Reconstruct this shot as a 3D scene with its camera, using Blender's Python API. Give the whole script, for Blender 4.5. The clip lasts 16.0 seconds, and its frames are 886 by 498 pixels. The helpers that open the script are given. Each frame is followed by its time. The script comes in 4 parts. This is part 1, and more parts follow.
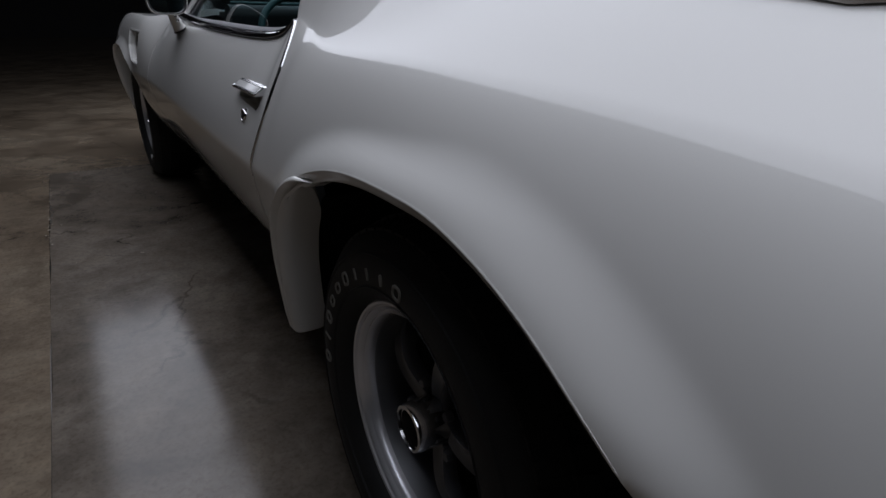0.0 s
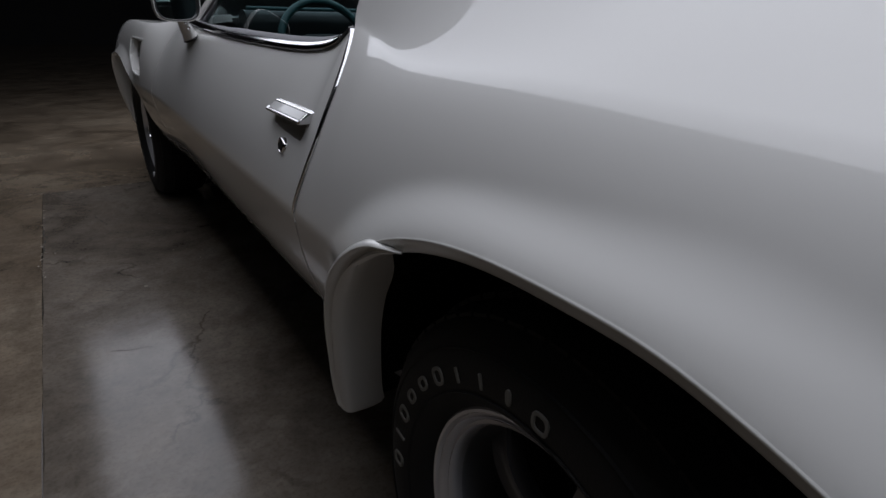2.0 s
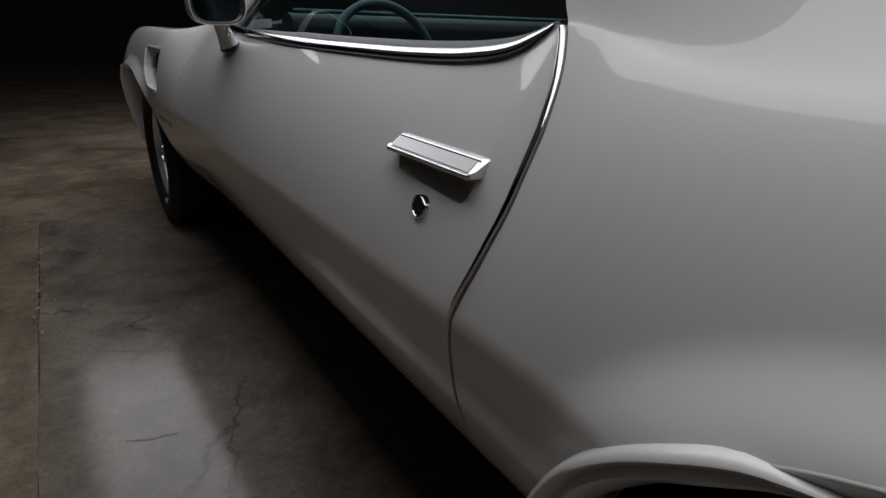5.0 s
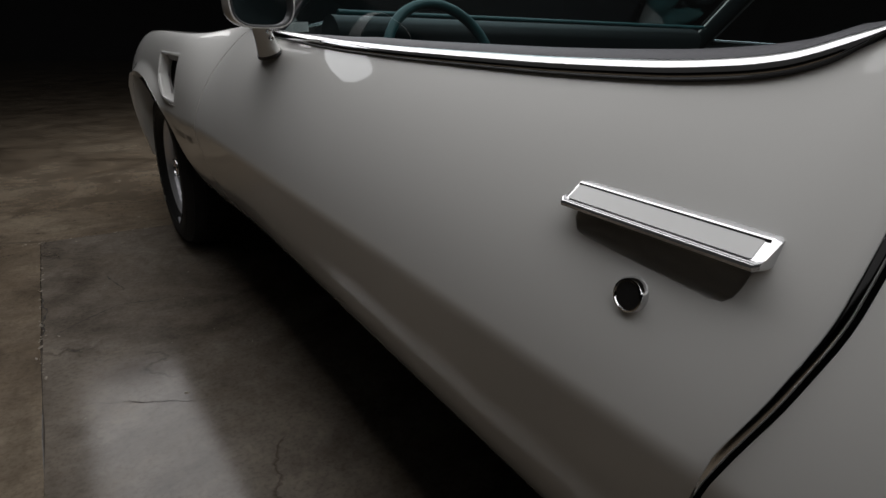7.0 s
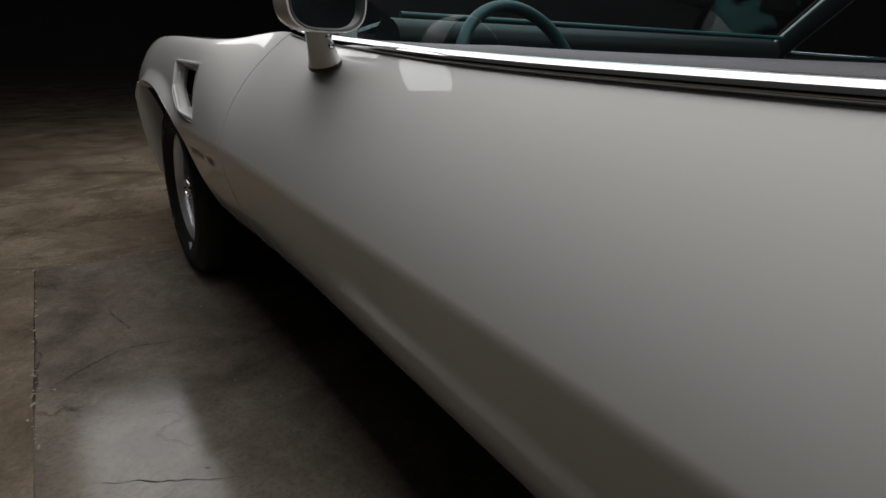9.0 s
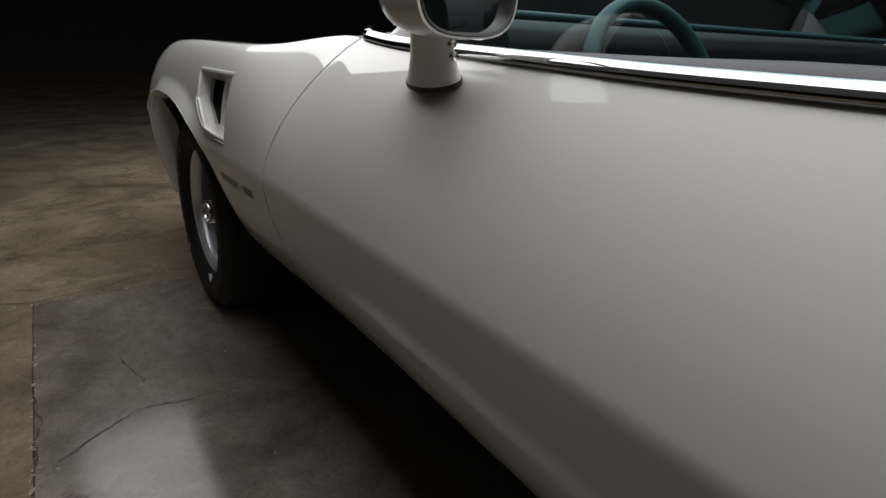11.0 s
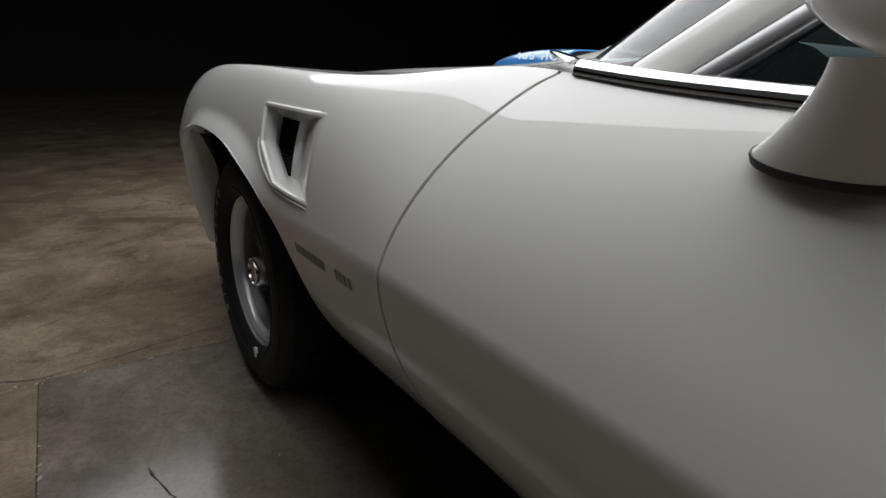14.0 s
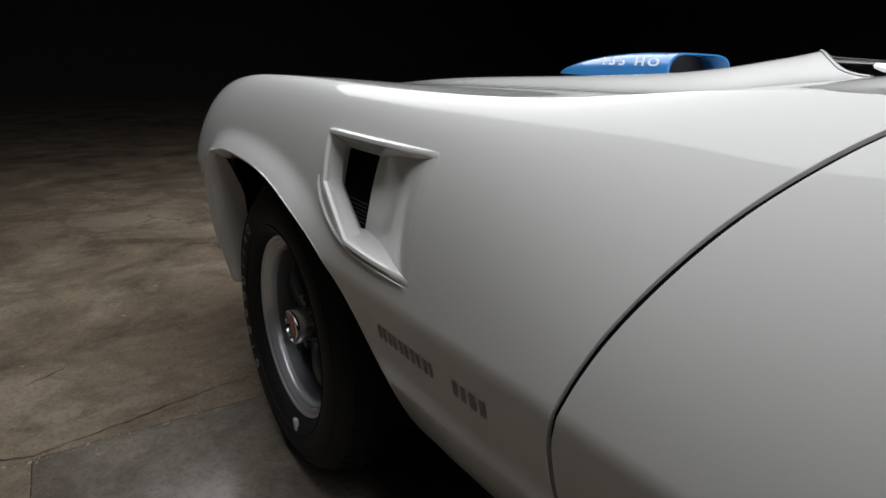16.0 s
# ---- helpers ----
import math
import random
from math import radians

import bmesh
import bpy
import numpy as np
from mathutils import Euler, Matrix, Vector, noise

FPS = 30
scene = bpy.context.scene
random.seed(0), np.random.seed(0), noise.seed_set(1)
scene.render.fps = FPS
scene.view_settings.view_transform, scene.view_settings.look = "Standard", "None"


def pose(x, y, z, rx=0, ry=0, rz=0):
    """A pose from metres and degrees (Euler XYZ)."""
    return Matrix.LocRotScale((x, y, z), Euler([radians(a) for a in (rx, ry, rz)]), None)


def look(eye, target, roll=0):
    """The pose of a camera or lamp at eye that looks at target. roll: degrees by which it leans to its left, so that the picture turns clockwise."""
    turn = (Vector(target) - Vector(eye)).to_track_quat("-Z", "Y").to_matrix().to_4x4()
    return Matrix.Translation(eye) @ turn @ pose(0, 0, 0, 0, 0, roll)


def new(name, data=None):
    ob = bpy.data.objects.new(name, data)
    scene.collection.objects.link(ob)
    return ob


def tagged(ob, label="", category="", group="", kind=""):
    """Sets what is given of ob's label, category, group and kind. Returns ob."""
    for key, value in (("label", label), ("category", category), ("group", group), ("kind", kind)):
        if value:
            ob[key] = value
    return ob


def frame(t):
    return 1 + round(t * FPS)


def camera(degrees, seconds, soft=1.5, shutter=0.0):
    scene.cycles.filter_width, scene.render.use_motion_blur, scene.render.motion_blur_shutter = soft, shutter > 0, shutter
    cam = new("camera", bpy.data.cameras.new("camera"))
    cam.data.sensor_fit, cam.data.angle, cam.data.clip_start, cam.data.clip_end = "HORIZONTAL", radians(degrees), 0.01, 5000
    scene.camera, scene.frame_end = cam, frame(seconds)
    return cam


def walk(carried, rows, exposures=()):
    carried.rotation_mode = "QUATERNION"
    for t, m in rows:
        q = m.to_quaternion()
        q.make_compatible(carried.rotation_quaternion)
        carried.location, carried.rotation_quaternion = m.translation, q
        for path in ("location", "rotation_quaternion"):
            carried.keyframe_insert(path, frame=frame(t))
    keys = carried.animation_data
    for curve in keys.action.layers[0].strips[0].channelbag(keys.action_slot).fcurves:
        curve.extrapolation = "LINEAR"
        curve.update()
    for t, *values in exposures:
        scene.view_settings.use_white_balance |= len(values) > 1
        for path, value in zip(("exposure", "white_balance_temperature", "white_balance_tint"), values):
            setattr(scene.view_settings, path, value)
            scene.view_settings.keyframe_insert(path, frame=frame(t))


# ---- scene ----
# ---------------------------------------------------------------- camera
cam = camera(75.4, 16.0)
PATH = [
    (0, (-1.1800, -0.5740, 0.8650), (-0.1820, 0.9740, 0.0860), 1.50),
    (0.5, (-1.1772, -0.5062, 0.8630), (-0.1750, 1.0442, 0.0948), 1.62),
    (1, (-1.1747, -0.4352, 0.8620), (-0.1683, 1.1155, 0.0995), 1.70),
    (1.5, (-1.1745, -0.3673, 0.8617), (-0.1650, 1.1815, 0.0995), 1.57),
    (2, (-1.1747, -0.2998, 0.8593), (-0.1630, 1.2472, 0.0973), 1.38),
    (2.5, (-1.1747, -0.2313, 0.8545), (-0.1605, 1.3145, 0.0938), 1.25),
    (3, (-1.1755, -0.1623, 0.8487), (-0.1588, 1.3832, 0.0900), 1.23),
    (3.5, (-1.1767, -0.0902, 0.8420), (-0.1570, 1.4575, 0.0902), 1.35),
    (4, (-1.1790, -0.0180, 0.8360), (-0.1560, 1.5330, 0.0950), 1.50),
    (6.5, (-1.2050, 0.2920, 0.8300), (-0.1670, 1.8450, 0.1170), 1.70),
    (7, (-1.2065, 0.3623, 0.8267), (-0.1653, 1.9145, 0.1155), 1.60),
    (7.5, (-1.2098, 0.4320, 0.8232), (-0.1635, 1.9843, 0.1192), 1.70),
    (8, (-1.2140, 0.4995, 0.8210), (-0.1613, 2.0520, 0.1278), 1.98),
    (8.5, (-1.2155, 0.5682, 0.8202), (-0.1575, 2.1208, 0.1350), 2.20),
    (9, (-1.2080, 0.6430, 0.8190), (-0.1510, 2.1960, 0.1340), 2.10),
    (11.5, (-1.2150, 1.0230, 0.8200), (-0.1490, 2.5750, 0.1440), 2.10),
    (12, (-1.2175, 1.0902, 0.8245), (-0.1522, 2.6448, 0.1542), 2.02),
    (12.5, (-1.2212, 1.1570, 0.8275), (-0.1545, 2.7147, 0.1670), 1.98),
    (13, (-1.2230, 1.2252, 0.8287), (-0.1550, 2.7868, 0.1793), 2.00),
    (13.5, (-1.2225, 1.2955, 0.8272), (-0.1552, 2.8630, 0.1925), 2.15),
    (14, (-1.2195, 1.3713, 0.8265), (-0.1552, 2.9445, 0.2018), 2.30),
    (14.5, (-1.2165, 1.4527, 0.8295), (-0.1530, 3.0252, 0.2005), 2.17),
    (15, (-1.2167, 1.5372, 0.8357), (-0.1477, 3.1005, 0.1917), 1.75),
    (15.5, (-1.2137, 1.6182, 0.8387), (-0.1432, 3.1792, 0.1920), 1.58),
    (16, (-1.2040, 1.6920, 0.8340), (-0.1420, 3.2680, 0.2110), 1.90),
]
EXPOSURES = [(0, -.60, 5800, 14), (4, -.56, 6080, 14), (7, -.42, 6350, 11), (9, -.18, 6400, 10), (12.5, .14, 6350, 10), (16, .13, 6170, 10)]
walk(cam, [(t, look(eye, target, roll)) for t, eye, target, roll in PATH], EXPOSURES)

# ---------------------------------------------------------------- light
world = bpy.data.worlds.new("world")
scene.world = world
world.use_nodes = True
world.node_tree.nodes["Background"].inputs[0].default_value = (0.55, 0.7, 1.0, 1)
world.node_tree.nodes["Background"].inputs[1].default_value = 0.002

# one wide soft panel hangs over the whole car
PANEL = dict(x0=-1.41, x1=1.41, y0=-2.3, y1=5.3, z=2.08)
lamp = bpy.data.lights.new("panel_light", "AREA")
lamp.shape, lamp.size, lamp.size_y = "RECTANGLE", PANEL["x1"] - PANEL["x0"], PANEL["y1"] - PANEL["y0"]
lamp.energy, lamp.color = 180, (1.0, 0.985, 0.97)
lamp_ob = new("panel_light", lamp)
lamp_ob.matrix_world = pose((PANEL["x0"] + PANEL["x1"]) / 2, (PANEL["y0"] + PANEL["y1"]) / 2, PANEL["z"] - 0.012)

# weak general light from the ceiling of the hall
HALL = dict(x0=-11, x1=9, y0=-10, y1=14, z=4.96)
lamp = bpy.data.lights.new("hall_light", "AREA")
lamp.shape, lamp.size, lamp.size_y = "RECTANGLE", HALL["x1"] - HALL["x0"], HALL["y1"] - HALL["y0"]
lamp.energy, lamp.color = 54, (1.0, 0.97, 0.93)
lamp_ob = new("hall_light", lamp)
lamp_ob.matrix_world = pose((HALL["x0"] + HALL["x1"]) / 2, (HALL["y0"] + HALL["y1"]) / 2, HALL["z"])

# ---------------------------------------------------------------- materials
def material(name, color, rough=0.5, metal=0.0, coat=0.0, spec=0.5, vary=0.0, scale=20.0, fine=0.0, fine_scale=400.0, bump=0.0, coat_rough=0.03):
    """A node material: a base colour with a slow and a fine variation, some relief, and a clear coat if wanted."""
    m = bpy.data.materials.new(name)
    m.use_nodes = True
    n, l = m.node_tree.nodes, m.node_tree.links
    b = n["Principled BSDF"]
    b.inputs["Roughness"].default_value, b.inputs["Metallic"].default_value = rough, metal
    b.inputs["Coat Weight"].default_value, b.inputs["Coat Roughness"].default_value = coat, coat_rough
    b.inputs["Specular IOR Level"].default_value = spec
    b.inputs["Coat IOR"].default_value = 1.45
    b.inputs["Base Color"].default_value = (*color, 1)
    if vary or fine or bump:
        tc = n.new("ShaderNodeTexCoord")
        big, small = n.new("ShaderNodeTexNoise"), n.new("ShaderNodeTexNoise")
        big.inputs["Scale"].default_value, small.inputs["Scale"].default_value = scale, fine_scale
        big.inputs["Detail"].default_value = 5
        for t in (big, small):
            l.new(tc.outputs["Object"], t.inputs["Vector"])
        mix = n.new("ShaderNodeMix")
        mix.data_type = "RGBA"
        add = n.new("ShaderNodeMath")
        add.operation = "MULTIPLY_ADD"
        l.new(small.outputs["Fac"], add.inputs[0])
        add.inputs[1].default_value = fine
        l.new(big.outputs["Fac"], add.inputs[2])
        l.new(add.outputs[0], mix.inputs["Factor"])
        mix.inputs["A"].default_value = (*[c * (1 - vary) for c in color], 1)
        mix.inputs["B"].default_value = (*[min(1, c * (1 + vary)) for c in color], 1)
        l.new(mix.outputs["Result"], b.inputs["Base Color"])
        if bump:
            bp = n.new("ShaderNodeBump")
            bp.inputs["Strength"].default_value, bp.inputs["Distance"].default_value = bump, 0.002
            l.new(small.outputs["Fac"], bp.inputs["Height"])
            l.new(bp.outputs[0], b.inputs["Normal"])
    return m


def glass(name, tint, gloss):
    """Thin clear sheet; gloss is its mirror share seen square on."""
    m = bpy.data.materials.new(name)
    m.use_nodes = True
    n, l = m.node_tree.nodes, m.node_tree.links
    n.remove(n["Principled BSDF"])
    out = n["Material Output"]
    tr, gl, mix, lw, power, share = (n.new("ShaderNode" + k) for k in ("BsdfTransparent", "BsdfGlossy", "MixShader", "LayerWeight", "Math", "Math"))
    tr.inputs["Color"].default_value = (*tint, 1)
    gl.inputs["Roughness"].default_value = 0.01
    lw.inputs["Blend"].default_value = 0.5
    power.operation, share.operation = "POWER", "MULTIPLY_ADD"
    power.inputs[1].default_value = 5.0
    share.inputs[1].default_value, share.inputs[2].default_value = 1 - gloss, gloss
    l.new(lw.outputs["Facing"], power.inputs[0])
    l.new(power.outputs[0], share.inputs[0])
    l.new(share.outputs[0], mix.inputs[0])
    l.new(tr.outputs[0], mix.inputs[1])
    l.new(gl.outputs[0], mix.inputs[2])
    l.new(mix.outputs[0], out.inputs["Surface"])
    return m


PAINT = material("white_paint", (0.70, 0.695, 0.67), rough=0.42, coat=1.0, coat_rough=0.006, spec=0.3, vary=0.012, scale=3.0, fine=0.3, fine_scale=900)
CHROME = material("chrome", (0.66, 0.66, 0.67), rough=0.09, metal=1.0, vary=0.04, scale=40)
RING = material("brushed_trim", (0.74, 0.74, 0.77), rough=0.27, metal=0.6, vary=0.06, scale=30, fine=0.4, fine_scale=600)
SATIN = material("satin_metal", (0.42, 0.42, 0.43), rough=0.33, metal=1.0, vary=0.08, scale=30, fine=0.4, fine_scale=500)
RIM = material("wheel_paint", (0.16, 0.165, 0.175), rough=0.38, metal=0.6, vary=0.08, scale=25, fine=0.4)
RUBBER = material("tyre_rubber", (0.012, 0.012, 0.012), rough=0.66, spec=0.3, vary=0.25, scale=30, fine=0.5, bump=0.25)
TRIM = material("black_rubber", (0.02, 0.02, 0.021), rough=0.5, vary=0.2, scale=60)
SWEEP = material("grey_felt", (0.05, 0.05, 0.058), rough=0.55, vary=0.12, scale=60, fine=0.5, bump=0.2)
BLACK = material("underbody_black", (0.005, 0.005, 0.005), rough=0.9, spec=0.12, vary=0.3, scale=15)
MESH = material("black_plastic", (0.012, 0.012, 0.013), rough=0.45, vary=0.2, scale=80)
LETTER = material("white_lettering", (0.19, 0.185, 0.165), rough=0.6, vary=0.15, scale=120)
BLUE = material("blue_paint", (0.035, 0.17, 0.42), rough=0.3, coat=1.0, vary=0.02, scale=10)
INLAY = material("silver_enamel", (0.50, 0.50, 0.49), rough=0.3, coat=0.6, vary=0.03, scale=60)
DECAL = material("grey_decal", (0.20, 0.20, 0.19), rough=0.4, vary=0.12, scale=150)
SILVER = material("silver_decal", (0.75, 0.78, 0.82), rough=0.4, vary=0.05, scale=100)
RED = material("red_enamel", (0.30, 0.02, 0.015), rough=0.25, coat=1.0, vary=0.05)
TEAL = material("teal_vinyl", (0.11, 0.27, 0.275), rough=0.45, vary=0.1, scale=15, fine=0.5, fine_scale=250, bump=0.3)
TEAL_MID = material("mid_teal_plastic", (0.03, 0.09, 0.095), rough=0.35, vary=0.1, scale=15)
# cabin teal taken almost to black: the shade under the roof is in the colour
TEAL_SHADE = material("shaded_teal_vinyl", (0.005, 0.010, 0.011), rough=0.5, vary=0.12, scale=15, fine=0.5, fine_scale=250, bump=0.3)
MIRROR = material("mirror_glass", (0.85, 0.87, 0.88), rough=0.01, metal=1.0, vary=0.01)
GLASS = glass("clear_glass", (0.50, 0.59, 0.60), 0.07)
SCREEN = glass("laminated_glass", (0.55, 0.68, 0.70), 0.085)


def concrete(name, base, dark, light, seed):
    """Worn, stained, slightly sealed concrete with fine cracks and specks."""
    m = bpy.data.materials.new(name)
    m.use_nodes = True
    n, l = m.node_tree.nodes, m.node_tree.links
    b = n["Principled BSDF"]
    geo = n.new("ShaderNodeNewGeometry")
    mp = n.new("ShaderNodeMapping")
    mp.inputs["Location"].default_value = (seed * 3.1, seed * 1.7, 0)
    l.new(geo.outputs["Position"], mp.inputs["Vector"])

    def tex(scale, detail, rough=0.6, distort=0.0):
        t = n.new("ShaderNodeTexNoise")
        t.inputs["Scale"].default_value, t.inputs["Detail"].default_value = scale, detail
        t.inputs["Roughness"].default_value, t.inputs["Distortion"].default_value = rough, distort
        l.new(mp.outputs[0], t.inputs["Vector"])
        return t

    def ramp(src, stops):
        r = n.new("ShaderNodeValToRGB")
        r.color_ramp.elements[0].position, r.color_ramp.elements[0].color = stops[0][0], (*stops[0][1], 1)
        r.color_ramp.elements[1].position, r.color_ramp.elements[1].color = stops[-1][0], (*stops[-1][1], 1)
        for p, c in stops[1:-1]:
            r.color_ramp.elements.new(p).color = (*c, 1)
        l.new(src, r.inputs[0])
        return r

    def mul(a, bb, fac):
        x = n.new("ShaderNodeMix")
        x.data_type, x.blend_type = "RGBA", "MULTIPLY"
        x.inputs["Factor"].default_value = fac
        l.new(a, x.inputs["A"])
        l.new(bb, x.inputs["B"])
        return x.outputs["Result"]

    clouds = tex(2.2, 8, 0.62, 0.6)
    col = ramp(clouds.outputs["Fac"], [(0.34, dark), (0.5, base), (0.68, light)]).outputs[0]
    blot = tex(5.0, 6, 0.62, 0.5)
    col = mul(col, ramp(blot.outputs["Fac"], [(0.34, (0.60, 0.59, 0.58)), (0.5, (1, 1, 1)), (0.68, (1.10, 1.07, 1.02))]).outputs[0], 0.7)
    grit = tex(90.0, 4, 0.7)
    col = mul(col, ramp(grit.outputs["Fac"], [(0.36, (0.62, 0.6, 0.58)), (0.52, (1, 1, 1))]).outputs[0], 0.55)
    # pale scuffs and dust specks
    scuff = tex(22.0, 4, 0.7, 0.4)
    col = mul(col, ramp(scuff.outputs["Fac"], [(0.38, (0.84, 0.83, 0.82)), (0.52, (1, 1, 1)), (0.68, (1.25, 1.23, 1.20))]).outputs[0], 0.55)
    # hairline cracks
    vor = n.new("ShaderNodeTexVoronoi")
    vor.feature = "DISTANCE_TO_EDGE"
    vor.inputs["Scale"].default_value = 0.7
    warp = tex(3.0, 6, 0.6)
    wv = n.new("ShaderNodeVectorMath")
    wv.operation = "MULTIPLY_ADD"
    l.new(warp.outputs["Color"], wv.inputs[0])
    wv.inputs[1].default_value = (0.5, 0.5, 0)
    l.new(mp.outputs[0], wv.inputs[2])
    l.new(wv.outputs[0], vor.inputs["Vector"])
    crack = ramp(vor.outputs["Distance"], [(0.0, (0.35, 0.33, 0.31)), (0.006, (1, 1, 1))])
    keep = ramp(tex(1.1, 2).outputs["Fac"], [(0.58, (1, 1, 1)), (0.66, (0, 0, 0))])
    lift = n.new("ShaderNodeMix")
    lift.data_type, lift.blend_type = "RGBA", "LIGHTEN"
    lift.inputs["Factor"].default_value = 1
    l.new(crack.outputs[0], lift.inputs["A"])
    l.new(keep.outputs[0], lift.inputs["B"])
    col = mul(col, lift.outputs["Result"], 0.8)
    l.new(col, b.inputs["Base Color"])
    rr = n.new("ShaderNodeMapRange")
    rr.inputs["To Min"].default_value, rr.inputs["To Max"].default_value = 0.07, 0.21
    l.new(blot.outputs["Fac"], rr.inputs["Value"])
    l.new(rr.outputs[0], b.inputs["Roughness"])
    b.inputs["Specular IOR Level"].default_value = 0.42
    bp = n.new("ShaderNodeBump")
    bp.inputs["Strength"].default_value, bp.inputs["Distance"].default_value = 0.10, 0.0015
    l.new(grit.outputs["Fac"], bp.inputs["Height"])
    l.new(bp.outputs[0], b.inputs["Normal"])
    return m


CONCRETE = concrete("brown_concrete", (0.175, 0.140, 0.102), (0.105, 0.082, 0.058), (0.245, 0.203, 0.150), 1)
CONCRETE_DARK = concrete("grey_concrete", (0.152, 0.130, 0.106), (0.100, 0.084, 0.067), (0.205, 0.178, 0.148), 2)
CONCRETE_FILL = concrete("joint_filler", (0.075, 0.062, 0.05), (0.05, 0.042, 0.034), (0.11, 0.095, 0.08), 3)
CRUMB = material("pale_crumbs", (0.23, 0.20, 0.16), rough=0.85, vary=0.25, scale=80)
CRACK = material("crack_dirt", (0.03, 0.024, 0.018), rough=0.9, vary=0.4, scale=60)
WALL = material("dark_wall", (0.045, 0.045, 0.048), rough=0.8, vary=0.2, scale=2)
PANEL_CASE = material("panel_case", (0.05, 0.05, 0.05), rough=0.5, vary=0.1)

# ---------------------------------------------------------------- mesh helpers
def part(name, bm, mat, parent=None, label="", sharp=40.0, smooth=True):
    """Links a bmesh as ONE mesh object, under a thing or a part if one is given."""
    me = bpy.data.meshes.new(name)
    bmesh.ops.recalc_face_normals(bm, faces=bm.faces[:]) if len(bm.faces) < 4000 else None
    bm.to_mesh(me)
    bm.free()
    for p in me.polygons:
        p.use_smooth = smooth
    if smooth:
        me.set_sharp_from_angle(angle=radians(sharp))
    me.materials.append(mat)
    ob = new(name, me)
    if parent is not None:
        ob.parent = parent
    if label:
        ob["label"] = label
    return ob


def empty(name, parent=None, m=None):
    ob = new(name)
    ob.empty_display_size = 0.1
    if parent is not None:
        ob.parent = parent
    if m is not None:
        ob.matrix_basis = m
    return ob


def box(bm, x0, x1, y0, y1, z0, z1, bevel=0.0, seg=2):
    r = bmesh.ops.create_cube(bm, size=1)
    bmesh.ops.transform(bm, verts=r["verts"], matrix=Matrix.LocRotScale(((x0 + x1) / 2, (y0 + y1) / 2, (z0 + z1) / 2), None, (x1 - x0, y1 - y0, z1 - z0)))
    if bevel:
        es = {e for v in r["verts"] for e in v.link_edges}
        bmesh.ops.bevel(bm, geom=list(es), offset=bevel, segments=seg, profile=0.5, affect="EDGES")
    return bm


def sweep(rings, closed=True, caps=True):
    """A skin over a row of rings, each a list of points."""
    bm = bmesh.new()
    vs = [[bm.verts.new(p) for p in ring] for ring in rings]
    k = len(vs[0])
    for a, b in zip(vs, vs[1:]):
        for i in range(k if closed else k - 1):
            j = (i + 1) % k
            bm.faces.new((a[i], a[j], b[j], b[i]))
    if caps and closed:
        bm.faces.new(vs[0][::-1])
        bm.faces.new(vs[-1])
    return bm


def tube(points, radius, sides=10, squash=1.0):
    """A round bar along a line of points."""
    pts = [Vector(p) for p in points]
    rings = []
    up = Vector((0, 0, 1))
    for i, p in enumerate(pts):
        d = (pts[min(i + 1, len(pts) - 1)] - pts[max(i - 1, 0)]).normalized()
        s = d.cross(up)
        s = s.normalized() if s.length > 1e-4 else Vector((1, 0, 0))
        u = s.cross(d)
        r = radius(i / (len(pts) - 1)) if callable(radius) else radius
        rings.append([p + s * r * math.cos(a) + u * r * squash * math.sin(a) for a in (2 * math.pi * k / sides for k in range(sides))])
    return sweep(rings)


def lathe(profile, sides=64, axis="x"):
    """Turns a line of (along, radius) pairs round the x axis."""
    rings = []
    for k in range(sides):
        a = 2 * math.pi * k / sides
        rings.append([Vector((x, r * math.cos(a), r * math.sin(a))) for x, r in profile])
    bm = bmesh.new()
    vs = [[bm.verts.new(p) for p in ring] for ring in rings]
    for k in range(sides):
        a, b = vs[k], vs[(k + 1) % sides]
        for i in range(len(profile) - 1):
            bm.faces.new((a[i], a[i + 1], b[i + 1], b[i]))
    bmesh.ops.remove_doubles(bm, verts=bm.verts[:], dist=1e-5)
    return bm


def flip_x(bm):
    bmesh.ops.transform(bm, verts=bm.verts[:], matrix=Matrix.Diagonal((-1, 1, 1, 1)))
    bmesh.ops.reverse_faces(bm, faces=bm.faces[:])
    return bm


def curve(*pts):
    """A smooth monotone curve through a few (place, value) pairs."""
    xs, ys = np.array([p[0] for p in pts], float), np.array([p[1] for p in pts], float)
    h = np.diff(xs)
    d = np.diff(ys) / h
    m = np.zeros(len(xs))
    m[0], m[-1] = d[0], d[-1]
    for i in range(1, len(xs) - 1):
        if d[i - 1] * d[i] > 0:
            w1, w2 = 2 * h[i] + h[i - 1], h[i] + 2 * h[i - 1]
            m[i] = (w1 + w2) / (w1 / d[i - 1] + w2 / d[i])

    def f(x):
        x = np.clip(np.asarray(x, float), xs[0], xs[-1])
        i = np.clip(np.searchsorted(xs, x) - 1, 0, len(xs) - 2)
        t = (x - xs[i]) / h[i]
        return ((1 + 2 * t) * (1 - t) ** 2) * ys[i] + t * (1 - t) ** 2 * h[i] * m[i] + t * t * (3 - 2 * t) * ys[i + 1] + t * t * (t - 1) * h[i] * m[i + 1]

    return f


